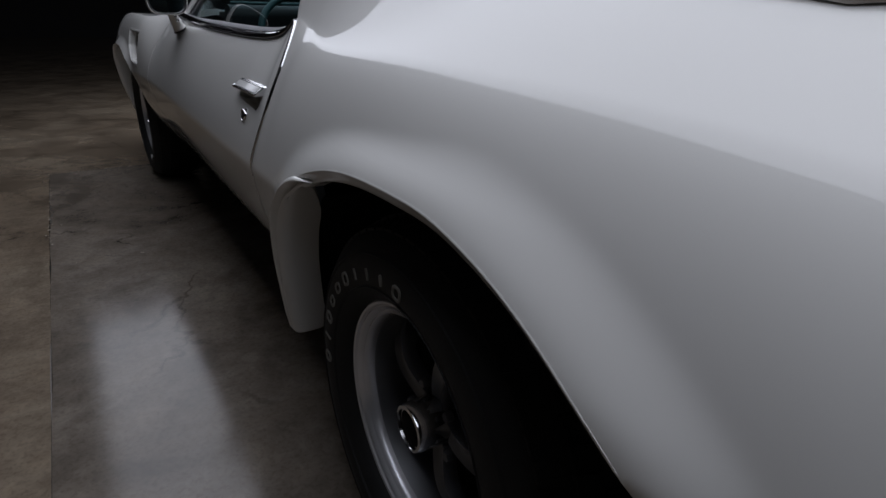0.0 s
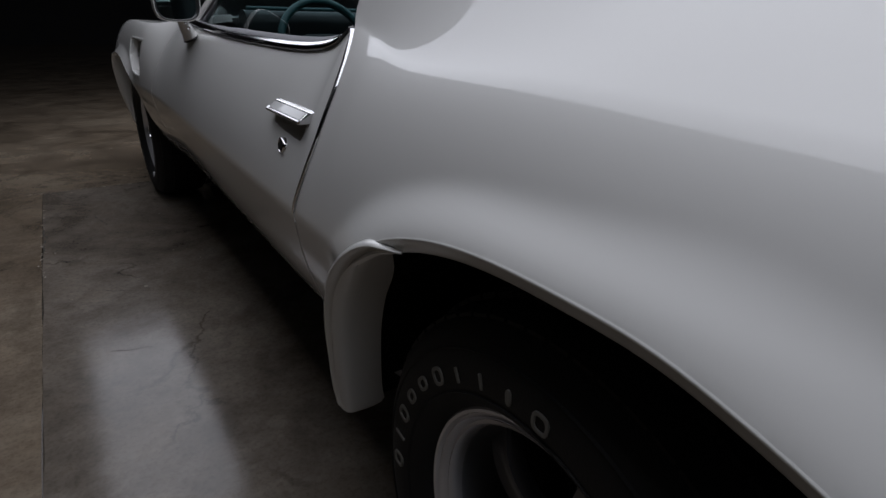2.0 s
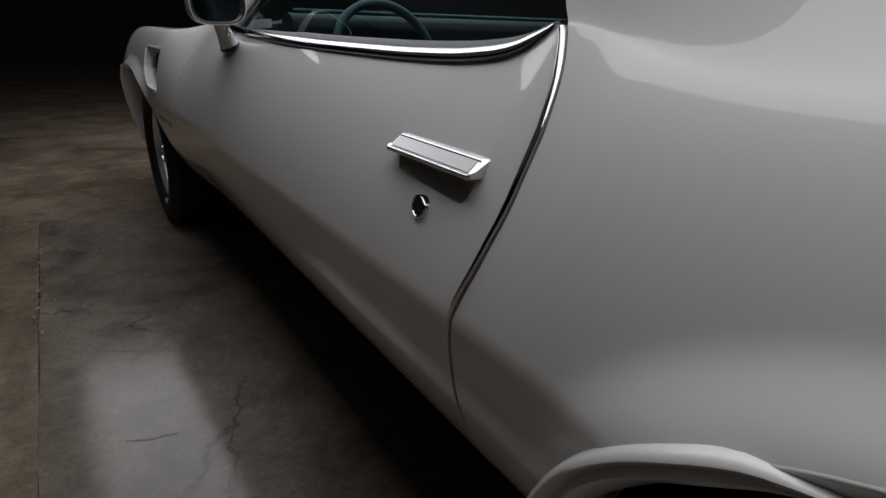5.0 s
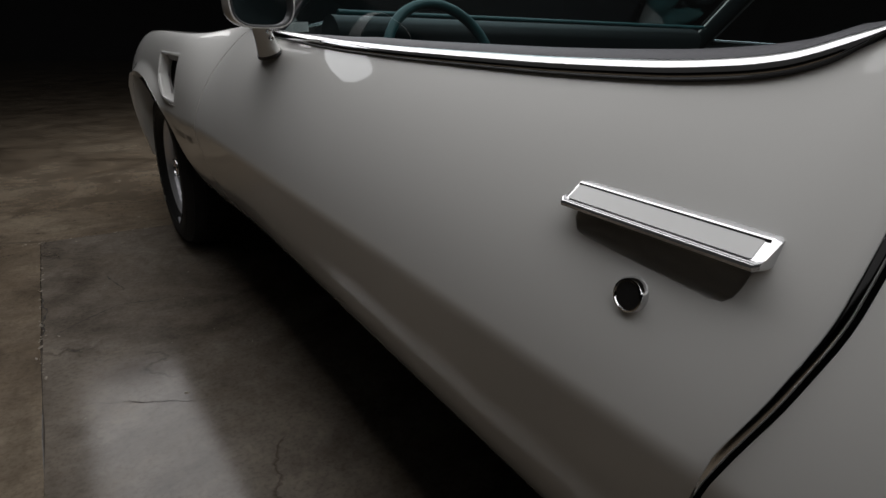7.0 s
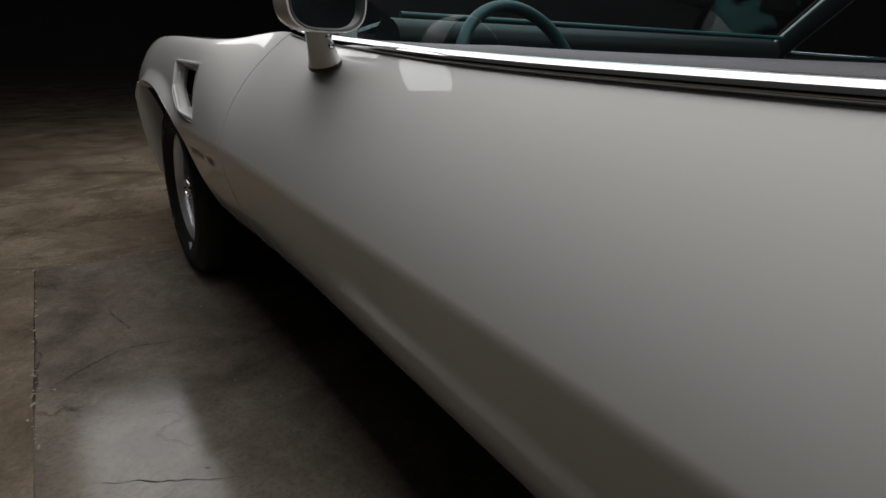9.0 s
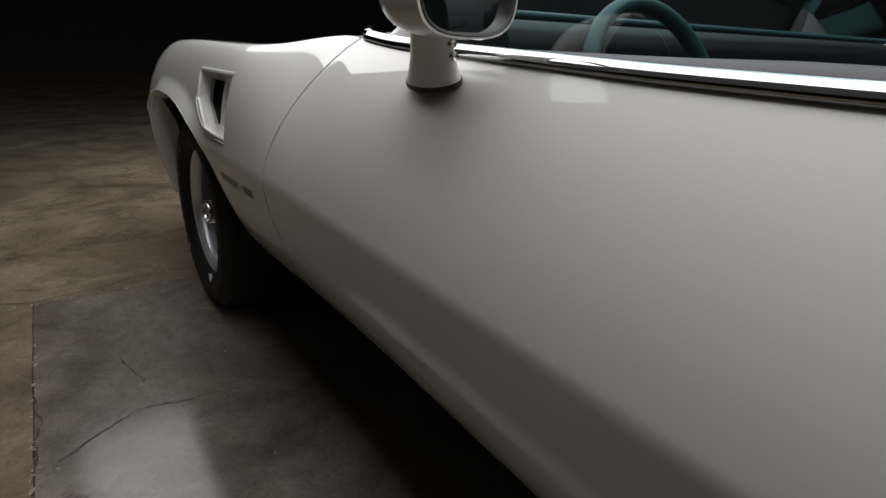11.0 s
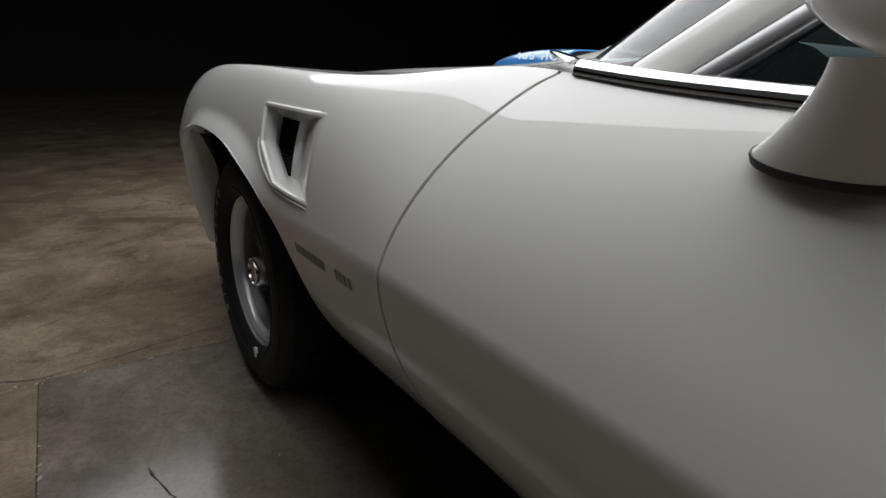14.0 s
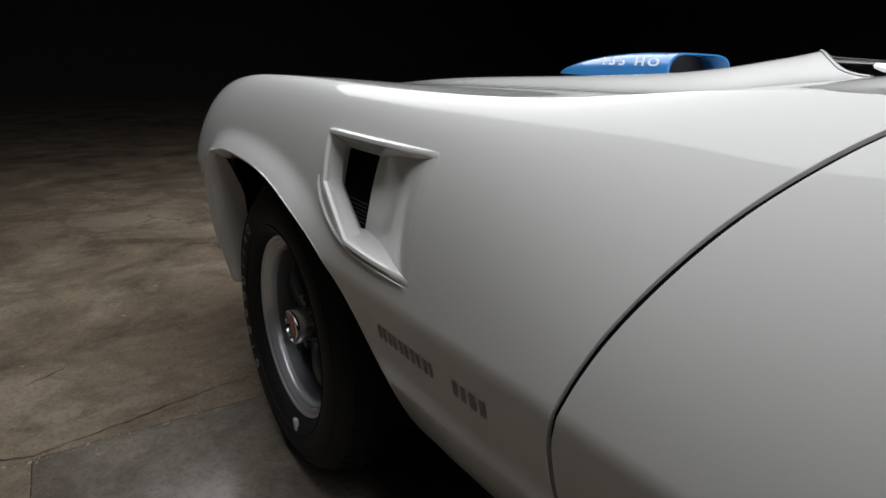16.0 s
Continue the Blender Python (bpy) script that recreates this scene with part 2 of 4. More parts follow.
def eased(f, start, width):
    """The same curve with its bends evened out beyond a starting place."""
    xs = np.arange(-1.3, 4.0, .004)
    w = np.exp(-.5 * (np.arange(-3 * width, 3 * width + .001, .004) / width) ** 2)
    ys = f(xs)
    soft = np.convolve(np.pad(ys, len(w) // 2, mode="edge"), w / w.sum(), "valid")[:len(xs)]
    k = np.clip((xs - start) / .2, 0, 1)
    k = k * k * (3 - 2 * k)
    ys = ys * (1 - k) + soft * k
    return lambda x: np.interp(x, xs, ys)


def clipped(P, fields):
    """The part of a grid of points (rows, columns, 3) where all the fields are positive, cut cleanly along their zero lines."""
    nr, nc = P.shape[:2]
    D = np.concatenate([P] + [f[..., None] for f in fields], axis=2).reshape(nr * nc, -1)
    nf = len(fields)
    verts, made, cuts, faces = [], {}, {}, []

    def vert(key, data):
        if key not in made:
            made[key] = len(verts)
            verts.append(data)
        return made[key]

    ok = np.all(D[:, 3:] > 0, axis=1)
    none = np.any([(D[:, 3 + k] <= 0).reshape(nr, nc)[:-1, :-1] & (D[:, 3 + k] <= 0).reshape(nr, nc)[1:, :-1] & (D[:, 3 + k] <= 0).reshape(nr, nc)[:-1, 1:]
                   & (D[:, 3 + k] <= 0).reshape(nr, nc)[1:, 1:] for k in range(nf)], axis=0)
    for r in range(nr - 1):
        for c in range(nc - 1):
            if none[r, c]:
                continue
            ids = [r * nc + c, (r + 1) * nc + c, (r + 1) * nc + c + 1, r * nc + c + 1]
            poly = [((i,), D[i]) for i in ids]
            if not all(ok[i] for i in ids):
                for k in range(nf):
                    outp = []
                    for a, b in zip(poly, poly[1:] + poly[:1]):
                        fa, fb = a[1][3 + k], b[1][3 + k]
                        if fa > 0:
                            outp.append(a)
                        if (fa > 0) != (fb > 0):
                            key = (k, *sorted((a[0], b[0]), key=repr))
                            if key not in cuts:
                                lo, hi = (a, b) if repr(a[0]) <= repr(b[0]) else (b, a)
                                s = lo[1][3 + k] / (lo[1][3 + k] - hi[1][3 + k])
                                cuts[key] = lo[1] + s * (hi[1] - lo[1])
                            outp.append((key, cuts[key]))
                    poly = outp
                    if len(poly) < 3:
                        break
            if len(poly) >= 3:
                f = [vert(k, d) for k, d in poly]
                if len(set(f)) >= 3:
                    faces.append(f)
    bm = bmesh.new()
    vs = [bm.verts.new(v[:3]) for v in verts]
    for f in faces:
        g = [vs[i] for i in dict.fromkeys(f)]
        try:
            bm.faces.new(g)
        except ValueError:
            pass
    bmesh.ops.remove_doubles(bm, verts=bm.verts[:], dist=0.0004)
    bm.normal_update()
    return bm


def folded(bm, depth):
    """Turns the open edges of a sheet inwards, as the edges of pressed steel are."""
    bm.normal_update()
    es = [e for e in bm.edges if e.is_boundary]
    for first in (True,):
        nor = {v: v.normal.copy() for e in es for v in e.verts}
        ret = bmesh.ops.extrude_edge_only(bm, edges=es)
        moved = [g for g in ret["geom"] if isinstance(g, bmesh.types.BMVert)]
        src = {tuple(round(c, 6) for c in v.co): n for v, n in nor.items()}
        for v in moved:
            v.co -= src[tuple(round(c, 6) for c in v.co)] * depth
    return bm


# ---------------------------------------------------------------- the place
def floor():
    f = part("floor", box(bmesh.new(), -14, 14, -12, 16, -0.12, -0.006), CONCRETE_FILL, None)
    tagged(f, "worn brown concrete floor slabs with dirty joints", "floor", kind="structure")
    rows = [(-14, -5.2), (-5.2, -1.352), (-1.352, 2.55), (2.55, 6.4), (6.4, 14)]
    cols = [(-12, -4.6), (-4.6, -0.9), (-0.9, 3.01), (3.01, 6.9), (6.9, 10.7), (10.7, 16)]
    wide = [(-14, -6.4), (-6.4, 1.4), (1.4, 6.4), (6.4, 14)]
    cells = [(i, j, r, c) for j, c in enumerate(cols) for i, r in enumerate(wide if j > 2 else rows)]
    for i, j, (x0, x1), (y0, y1) in cells:
            bm = bmesh.new()
            g = 0.0012
            n = 26
            ring = []
            rnd = random.Random(i * 17 + j)
            cs = [(x0 + g, y0 + g), (x1 - g, y0 + g), (x1 - g, y1 - g), (x0 + g, y1 - g)]
            for (ax, ay), (bx, by) in zip(cs, cs[1:] + cs[:1]):
                for k in range(n):
                    t = k / n
                    w = 0.004 * (noise.noise((ax + (bx - ax) * t * 3, ay + (by - ay) * t * 3, i + j)) + 0.4 * rnd.uniform(-1, 1))
                    nx, ny = (by - ay), -(bx - ax)
                    q = math.hypot(nx, ny)
                    ring.append((ax + (bx - ax) * t + nx / q * w, ay + (by - ay) * t + ny / q * w))
            top = [bm.verts.new((x, y, 0)) for x, y in ring]
            low = [bm.verts.new((x, y, -0.02)) for x, y in ring]
            bm.faces.new(top)
            for k in range(len(ring)):
                q = (k + 1) % len(ring)
                bm.faces.new((top[q], top[k], low[k], low[q]))
            part("slab", bm, CONCRETE_DARK if (i in (2,) and j in (1, 2)) else CONCRETE, f, smooth=False)


def room():
    for nm, b in (("wall_north", (-14, 14, 16, 16.2, -0.1, 5)), ("wall_south", (-14, 14, -12.2, -12, -0.1, 5)),
                  ("wall_west", (-14.2, -14, -12.2, 16.2, -0.1, 5)), ("wall_east", (14, 14.2, -12.2, 16.2, -0.1, 5))):
        tagged(part(nm, box(bmesh.new(), *b), WALL, smooth=False), "unlit dark wall of the hall", "wall", kind="structure")
    tagged(part("ceiling", box(bmesh.new(), -14.2, 14.2, -12.2, 16.2, 5, 5.2), WALL, smooth=False), "unlit dark ceiling of the hall", "ceiling", kind="structure")
    p = PANEL
    lp = part("light_panel", box(bmesh.new(), p["x0"] - 0.03, p["x1"] + 0.03, p["y0"] - 0.03, p["y1"] + 0.03, p["z"], p["z"] + 0.16, 0.01), PANEL_CASE)
    tagged(lp, "wide soft light panel hung over the car", "lamp")
    for x in (p["x0"] + 0.3, p["x1"] - 0.3):
        for y in (p["y0"] + 0.5, p["y1"] - 0.5):
            part("cable", tube([(x, y, p["z"] + 0.15), (x, y, 3.5), (x, y, 5.0)], 0.004, 6), BLACK, lp)


def cracks():
    """Ragged cracks and chipped joint edges in the near slabs."""
    rnd = random.Random(5)
    lines = [((-1.348, 3.022), (-.86, 3.122), .005), ((-1.345, 3.02), (-1.60, 3.11), .006), ((-1.350, 2.42), (-1.338, 2.30), .006), ((-1.338, 2.30), (-1.350, 2.14), .008),
             ((-1.322, 2.135), (-1.16, 2.25), .004), ((-1.16, 2.25), (-.93, 2.225), .006), ((-1.158, 2.515), (-1.147, 2.455), .007), ((-1.147, 2.455), (-1.128, 2.385), .006),
             ((-1.131, 2.378), (-1.123, 2.370), .013), ((-1.75, 3.9), (-1.52, 4.05), .005), ((-1.38, 3.35), (-1.28, 3.42), .006), ((-1.2, 3.9), (-1.02, 3.75), .003),
             ((-1.02, 3.75), (-.95, 3.45), .003), ((-1.25, 1.72), (-1.02, 1.60), .003), ((-1.2, 1.28), (-1.1, 1.25), .004), ((-1.29, 2.02), (-1.265, 2.0), .007)]
    for (ax, ay), (bx, by), w in lines:
        n = max(5, int(math.hypot(bx - ax, by - ay) / .014))
        q = math.hypot(bx - ax, by - ay)
        nx, ny = -(by - ay) / q, (bx - ax) / q
        bm = bmesh.new()
        row = []
        for k in range(n + 1):
            t = k / n
            off = .012 * noise.noise((ax * 9 + t * q * 9, ay * 9, 2.0)) * math.sin(math.pi * t) + .003 * rnd.uniform(-1, 1)
            hw = w * (.18 + .5 * rnd.random() ** 2) * (.35 + .65 * math.sin(math.pi * min(1, max(0, t * .96 + .02))))
            c = (ax + (bx - ax) * t + nx * off, ay + (by - ay) * t + ny * off)
            row.append([bm.verts.new((c[0] + nx * hw * s, c[1] + ny * hw * s, .0009)) for s in (-1, 1)])
        for p, r in zip(row, row[1:]):
            bm.faces.new((p[0], p[1], r[1], r[0]))
        part("floor_crack", bm, CRACK, bpy.data.objects["floor"], smooth=False)


def chips():
    """Pale broken crumbs along the slab joints, too many to count."""
    rnd = random.Random(11)
    bm = bmesh.new()
    spots = [(-1.352 + rnd.gauss(0, .004), 1.9 + 1.15 * rnd.random()) for _ in range(70)]
    spots += [(-2.2 + 1.4 * rnd.random(), 3.01 + rnd.gauss(0, .005)) for _ in range(80)]
    spots += [(-1.36 + rnd.gauss(0, .03), 3.01 + rnd.gauss(0, .02)) for _ in range(10)]
    spots += [(-2.0 + 1.2 * rnd.random(), 1.6 + 2.6 * rnd.random()) for _ in range(60)]
    for x, y in spots:
        r = .0010 + .0040 * rnd.random() ** 4
        along = 1 + 1.8 * rnd.random()
        turn = rnd.uniform(0, 6.28)
        rim = []
        for k in range(7):
            a = 2 * math.pi * k / 7
            q = r * rnd.uniform(.6, 1.2)
            u, v = q * along * math.cos(a), q * math.sin(a)
            rim.append((x + u * math.cos(turn) - v * math.sin(turn), y + u * math.sin(turn) + v * math.cos(turn)))
        low = [bm.verts.new((p, q, .0)) for p, q in rim]
        top = bm.verts.new((x, y, .0006 + r * .35))
        for k in range(7):
            bm.faces.new((low[k], low[(k + 1) % 7], top))
    ob = part("concrete_crumbs", bm, CRUMB, smooth=False)
    tagged(ob, "pale crumbs of broken concrete along the floor joints", "debris", kind="stuff")


floor()
cracks()
chips()
room()

# ---------------------------------------------------------------- the car: body surface
# y runs from the rear axle (0) to the front axle (BASE); all widths are half widths
BASE = 2.743
W = eased(curve((-1.12, .70), (-.9, .83), (-.5, .90), (0, .919), (.5, .920), (1.2, .918), (1.7, .915), (2.0, .920), (2.2, .930), (2.5, .934), (3.0, .936), (3.2, .926), (3.4, .885), (3.6, .76), (3.78, .58)), 0, .07)
XT = eased(curve((-1.12, .60), (-.5, .745), (0, .787), (.3, .803), (.42, .811), (.5, .815), (.58, .826), (.65, .830), (1.2, .828), (1.4, .823), (1.6, .816), (1.72, .807), (1.79, .798), (1.87, .788), (1.95, .796), (2.05, .822), (2.20, .850), (2.45, .857), (2.9, .850), (3.2, .822), (3.5, .71), (3.78, .5)), 1.25, .045)
ZT = eased(curve((-1.12, .75), (-1.0, .79), (-.6, .808), (-.2, .828), (.1, .831), (.3, .829), (.42, .834), (.47, .8385), (.495, .8375), (.515, .827), (.535, .816), (.56, .8075), (.59, .8027), (.65, .798), (.8, .7945), (1.0, .794), (1.2, .796), (1.4, .802), (1.7, .813), (1.86, .8255), (1.96, .819), (2.08, .8045), (2.25, .801), (2.6, .803), (2.85, .799), (3.05, .785), (3.2, .765), (3.4, .72), (3.6, .645), (3.78, .60)), 1.25, .05)
BEND = eased(curve((-1.2, 2.3), (.1, 2.3), (.38, 2.2), (.45, 1.9), (.6, 2.1), (1.5, 2.15), (1.65, 2.42), (1.78, 2.25), (1.92, 2.15), (2.02, 2.45), (2.12, 2.65), (2.3, 2.5), (3.8, 2.4)), 1.2, .05)
LEAN = eased(curve((-1.2, .30), (.3, .32), (.5, .38), (1.6, .38), (1.9, .33), (2.05, .25), (2.15, .25), (2.35, .30), (3.8, .30)), 1.2, .08)
ROUND = eased(curve((-1.2, 2.1), (0, 1.98), (.2, 1.75), (.36, 1.4), (.46, 1.06), (.52, .90), (.6, .95), (.7, 1.0), (1.88, 1.0), (2.0, 1.25), (2.1, 1.6), (2.25, 1.9), (2.6, 1.95), (3.8, 1.9)), 1.2, .05)
ZC = 0.578
XH = curve((1.8, .66), (1.96, .64), (2.3, .62), (2.9, .60), (3.3, .56), (3.78, .40))
ZH = curve((1.86, .838), (1.96, .824), (2.08, .808), (2.365, .799), (2.82, .785), (3.2, .74), (3.5, .68), (3.78, .61))
GAP_REAR = curve((.2, .50), (.30, .515), (.40, .524), (.437, .522), (.502, .5145), (.554, .506), (.592, .494), (.65, .473), (.70, .461), (.75, .4585), (.772, .4615), (.796, .468), (.8185, .4795), (.84, .495), (.86, .512))
GAP_FRONT = curve((.2, 1.87), (.36, 1.928), (.45, 1.957), (.50, 1.9635), (.54, 1.9645), (.575, 1.957), (.633, 1.9385), (.682, 1.917), (.7425, 1.883), (.781, 1.852), (.808, 1.822), (.8195, 1.802), (.86, 1.775))


def arch_rear(y, z):
    """Below 1 inside the opening of the rear wheel."""
    k = np.clip((y + .19) / .24, 0, 1)
    k = k * k * (3 - 2 * k)
    e, h = 1.93 + .67 * k, .3497 + .0016 * k
    a = .468 - .037 * k + .035 * k * np.clip((.50 - z) / .15, 0, 1)
    return (np.abs(y + .07) / a) ** e + (np.clip(z - .325, 0, None) / h) ** e


def arch_front(y, z):
    a = np.where(y > 2.77, .38, .497)
    return (np.abs(y - 2.77) / a) ** 2.5 + (np.clip(z - .325, 0, None) / .323) ** 2.5


def bulge(y, z):
    """How far the body swells over the wheels."""
    out = 0
    for f, h, a, b in ((arch_rear, .021, -9, -8), (arch_front, .020, 2.28, 2.52)):
        d = np.clip(1 - (f(y, z) - 1) / .46, 0, 1)
        g = np.clip((y - a) / (b - a), 0, 1)
        out = out + h * d * d * (3 - 2 * d) * g * g * (3 - 2 * g)
    g = np.clip((z - .50) / .12, 0, 1)
    return out * g * g * (3 - 2 * g) * np.clip((.80 - z) / .1, 0, 1)


def X(y, z):
    """Half width of the body side."""
    s = np.clip((z - ZC) / (ZT(y) - ZC), 0, 1)
    u = np.clip((ZC - z) / .3, 0, 2)
    up = XT(y) + (W(y) - XT(y)) * ((1 - LEAN(y)) * (1 - s ** BEND(y)) ** (1 / ROUND(y)) + LEAN(y) * (1 - s))
    lo = W(y) - .058 * u - .092 * u ** 3
    return np.where(z > ZC, up, lo) + bulge(y, z)


def side_grid(y0, y1, step=0.01, top=True, sail=False):
    ys = np.linspace(y0, y1, int((y1 - y0) / step) + 1)
    zs_lo = ZC - .3 * np.linspace(1.06, 0, 26)
    s_up = np.sin(np.linspace(0, math.pi / 2, 40))[1:]
    P = np.zeros((26 + 39 + (24 if (top or sail) else 0), len(ys), 3))
    for j, z in enumerate(zs_lo):
        P[j] = np.stack([-X(ys, z + 0 * ys), ys, z + 0 * ys], -1)
    zt = ZT(ys)
    cut = np.ones(len(ys))
    if sail:
        # the shoulder ends where it has leaned back to the slope of the roof's side
        tt = np.linspace(.5, .999, 300)
        for i, y in enumerate(ys):
            zz = ZC + tt * (zt[i] - ZC)
            xx = X(y + 0 * zz, zz)
            lean = -np.gradient(zz) / np.gradient(xx)
            k = np.argmax(lean < LEDGE_M(y))
            cut[i] = tt[k] if lean[k] < LEDGE_M(y) else 1.0
        w = np.hanning(27)
        cut = np.convolve(np.pad(cut, 13, mode="edge"), w / w.sum(), "valid")
    for j, s in enumerate(s_up):
        z = ZC + s * cut * (zt - ZC)
        P[26 + j] = np.stack([-X(ys, z), ys, z], -1)
    if sail:
        # from the shoulder up the side of the roof
        x1, z1 = -P[64, :, 0], P[64, :, 2]
        rx, rz, m, ledge = SAIL_X(ys), SAIL_Z(ys), SAIL_M(ys), LEDGE_M(ys)
        span, wide = x1 - rx, LEDGE_W(ys)
        rise = rz - z1 - m * span + np.maximum(m - ledge, 0) * wide
        for j in range(24):
            t = ((j + 1) / 24) ** 1.7
            d = span * t
            z = z1 + m * d - np.maximum(m - ledge, 0) * wide * (1 - np.exp(-d / wide)) + rise * t ** SAIL_K(ys)
            P[65 + j] = np.stack([-(x1 - d), ys, z], -1)
    elif top:
        for j in range(24):
            t = (j + 1) / 24
            x = XT(ys) + (XH(ys) - XT(ys)) * t
            z = zt + (ZH(ys) - zt) * t * t * (3 - 2 * t)
            P[65 + j] = np.stack([-x, ys, z], -1)
    return P


SAIL_K = curve((-1.12, 6), (-.2, 6), (0, 4.5), (.10, 2.4), (.20, 1.9), (.47, 1.8))
SAIL_M = curve((-1.12, .35), (-.8, .62), (-.5, .85), (-.2, .93), (.0, 1.0), (.10, 1.10), (.18, 1.32), (.26, 1.85), (.34, 2.4), (.42, 2.7), (.6, 2.8))
LEDGE_M = curve((-1.12, .35), (-.8, .62), (-.5, .85), (-.2, .93), (.1, .98), (.20, 1.06), (.30, 1.14), (.40, 1.16), (.6, 1.16))
LEDGE_W = curve((-1.12, .03), (.10, .05), (.20, .048), (.28, .038), (.34, .024), (.40, .012), (.46, .004), (.6, .004))
SAIL_X = curve((-1.12, .50), (-.7, .58), (-.3, .60), (.1, .60), (.5, .60))
SAIL_Z = curve((-1.12, .77), (-.85, .87), (-.6, .93), (-.3, 1.03), (0, 1.13), (.25, 1.205), (.5, 1.225))


def panel(P, fields, depth=0.022):
    bm = clipped(P, fields)
    return folded(bm, depth)


car = empty("car")
tagged(car, "white two-door muscle coupe with chrome trim and blue hood scoop", "car")


def body_panel(name, make, label=""):
    """A panel of the near side and its mirror image on the far side."""
    out = []
    for far in (False, True):
        bm = make()
        if far:
            flip_x(bm)
        ob = part(name, bm, PAINT, car, label, sharp=32)
        bv = ob.modifiers.new("edge", "BEVEL")
        bv.width, bv.segments, bv.limit_method, bv.angle_limit = 0.0022, 2, "ANGLE", radians(50)
        out.append(ob)
    return out


RECESS = [(.518, .7125), (.656, .7125), (.6575, .702), (.656, .691), (.648, .6855), (.60, .682), (.55, .678), (.532, .677), (.523, .681), (.520, .692)]


def outside(poly, y, z):
    """Positive outside a convex outline that runs clockwise."""
    out = None
    for (ya, za), (yb, zb) in zip(poly, poly[1:] + poly[:1]):
        d = ((zb - za) * -(y - ya) + (yb - ya) * (z - za)) / math.hypot(yb - ya, zb - za)
        out = d if out is None else np.maximum(out, d)
    return out


VENT = [(2.172, .7435), (2.408, .7415), (2.3935, .678), (2.3145, .6215), (2.176, .6145)]


def fender_mesh():
    P = side_grid(1.70, 3.78, 0.008)
    y, z = P[..., 1], P[..., 2]
    return panel(P, [y - GAP_FRONT(z) - .003, arch_front(y, z) - 1.10, outside(VENT, y, z)])


def door_mesh():
    P = side_grid(.36, 2.02, 0.008, top=False)
    y, z = P[..., 1], P[..., 2]
    return panel(P, [GAP_FRONT(z) - .003 - y, y - GAP_REAR(z) - .0035, outside(RECESS, y, z)], 0.016)


def quarter_mesh():
    P = side_grid(-1.12, .56, sail=True)
    y, z = P[..., 1], P[..., 2]
    return panel(P, [GAP_REAR(z) - .0022 - y, arch_rear(y, z) - 1.035])


fenders = body_panel("front_fender", fender_mesh)
doors = body_panel("door", door_mesh)
quarters = body_panel("quarter_panel", quarter_mesh)


def arch_lip(f, cy, far):
    """The rolled edge of a wheel opening."""
    rings = []
    for a in np.linspace(-.12, math.pi + .12, 90):
        d = Vector((0, math.cos(a), math.sin(a)))
        lo, hi = .2, .8
        lim = 1.10 if f is arch_front else 1.035
        for _ in range(40):
            mid = (lo + hi) / 2
            if float(f(np.array(cy + d.y * mid), np.array(.325 + d.z * mid))) < lim:
                lo = mid
            else:
                hi = mid
        y, z = cy + d.y * lo, .325 + d.z * lo
        if z < .30 or y > (.225 if f is arch_rear else 2.94):
            continue
        p = Vector((-float(X(np.array(y), np.array(z))), y, z))
        edge = ((-.004, -.004), (.0002, -.0015), (.0002, .0004), (-.0008, .0016), (-.0050, .0085), (-.0085, .0140), (-.0105, .0158), (-.0150, .0166), (-.040, .0170)) if f is arch_rear else ((-.004, -.004), (.0002, -.0015), (.0002, .0006), (-.0016, .0028), (-.0060, .0070), (-.0120, .0118), (-.0180, .0158), (-.0260, .0185), (-.040, .0195))
        rings.append([p + Vector((-o, 0, 0)) - d * q for o, q in edge])
    bm = sweep(rings, closed=False)
    part("wheel_arch_lip", flip_x(bm) if far else bm, PAINT, car, "white rolled wheel arch lip", sharp=60)


for far in (False, True):
    arch_lip(arch_rear, -.07, far)
    arch_lip(arch_front, 2.77, far)


def gap_seal(gap, far):
    """An added black strip at the bottom of a door gap, standing in for its shade."""
    rings = []
    for z in np.linspace(.29, .835, 60):
        y = float(gap(z))
        if z > float(ZT(y)) - .004:
            break
        x = -float(X(np.array(y), np.array(min(z, float(ZT(y)) - .002))))
        rings.append([Vector((x + .0065, y - .007, z)), Vector((x + .0055, y, z)), Vector((x + .0065, y + .007, z)), Vector((x + .03, y + .007, z)), Vector((x + .03, y - .007, z))])
    bm = sweep(rings)
    part("gap_shade_strip", flip_x(bm) if far else bm, BLACK, car, "black strip standing in for the shade in the door gap")


for far in (False, True):
    gap_seal(GAP_REAR, far)
    gap_seal(GAP_FRONT, far)


# ---------------------------------------------------------------- the car: hidden black parts
def underbody():
    bm = bmesh.new()
    box(bm, -.56, .56, -1.0, .30, .22, .74)
    box(bm, -.56, .56, .30, 1.78, .22, .33)
    box(bm, -.56, .56, 1.78, 2.95, .22, .74)
    box(bm, -.50, .50, 2.95, 3.5, .22, .57)
    for s in (-1, 1):
        box(bm, *sorted((s * .56, s * .735)), .47, 2.22, .255, .56)
        box(bm, *sorted((s * .56, s * .70)), -1.0, -.52, .28, .72)
        box(bm, *sorted((s * .50, s * .62)), 3.2, 3.45, .28, .56)
    part("underbody", bm, BLACK, car, "matt black underbody", smooth=False)


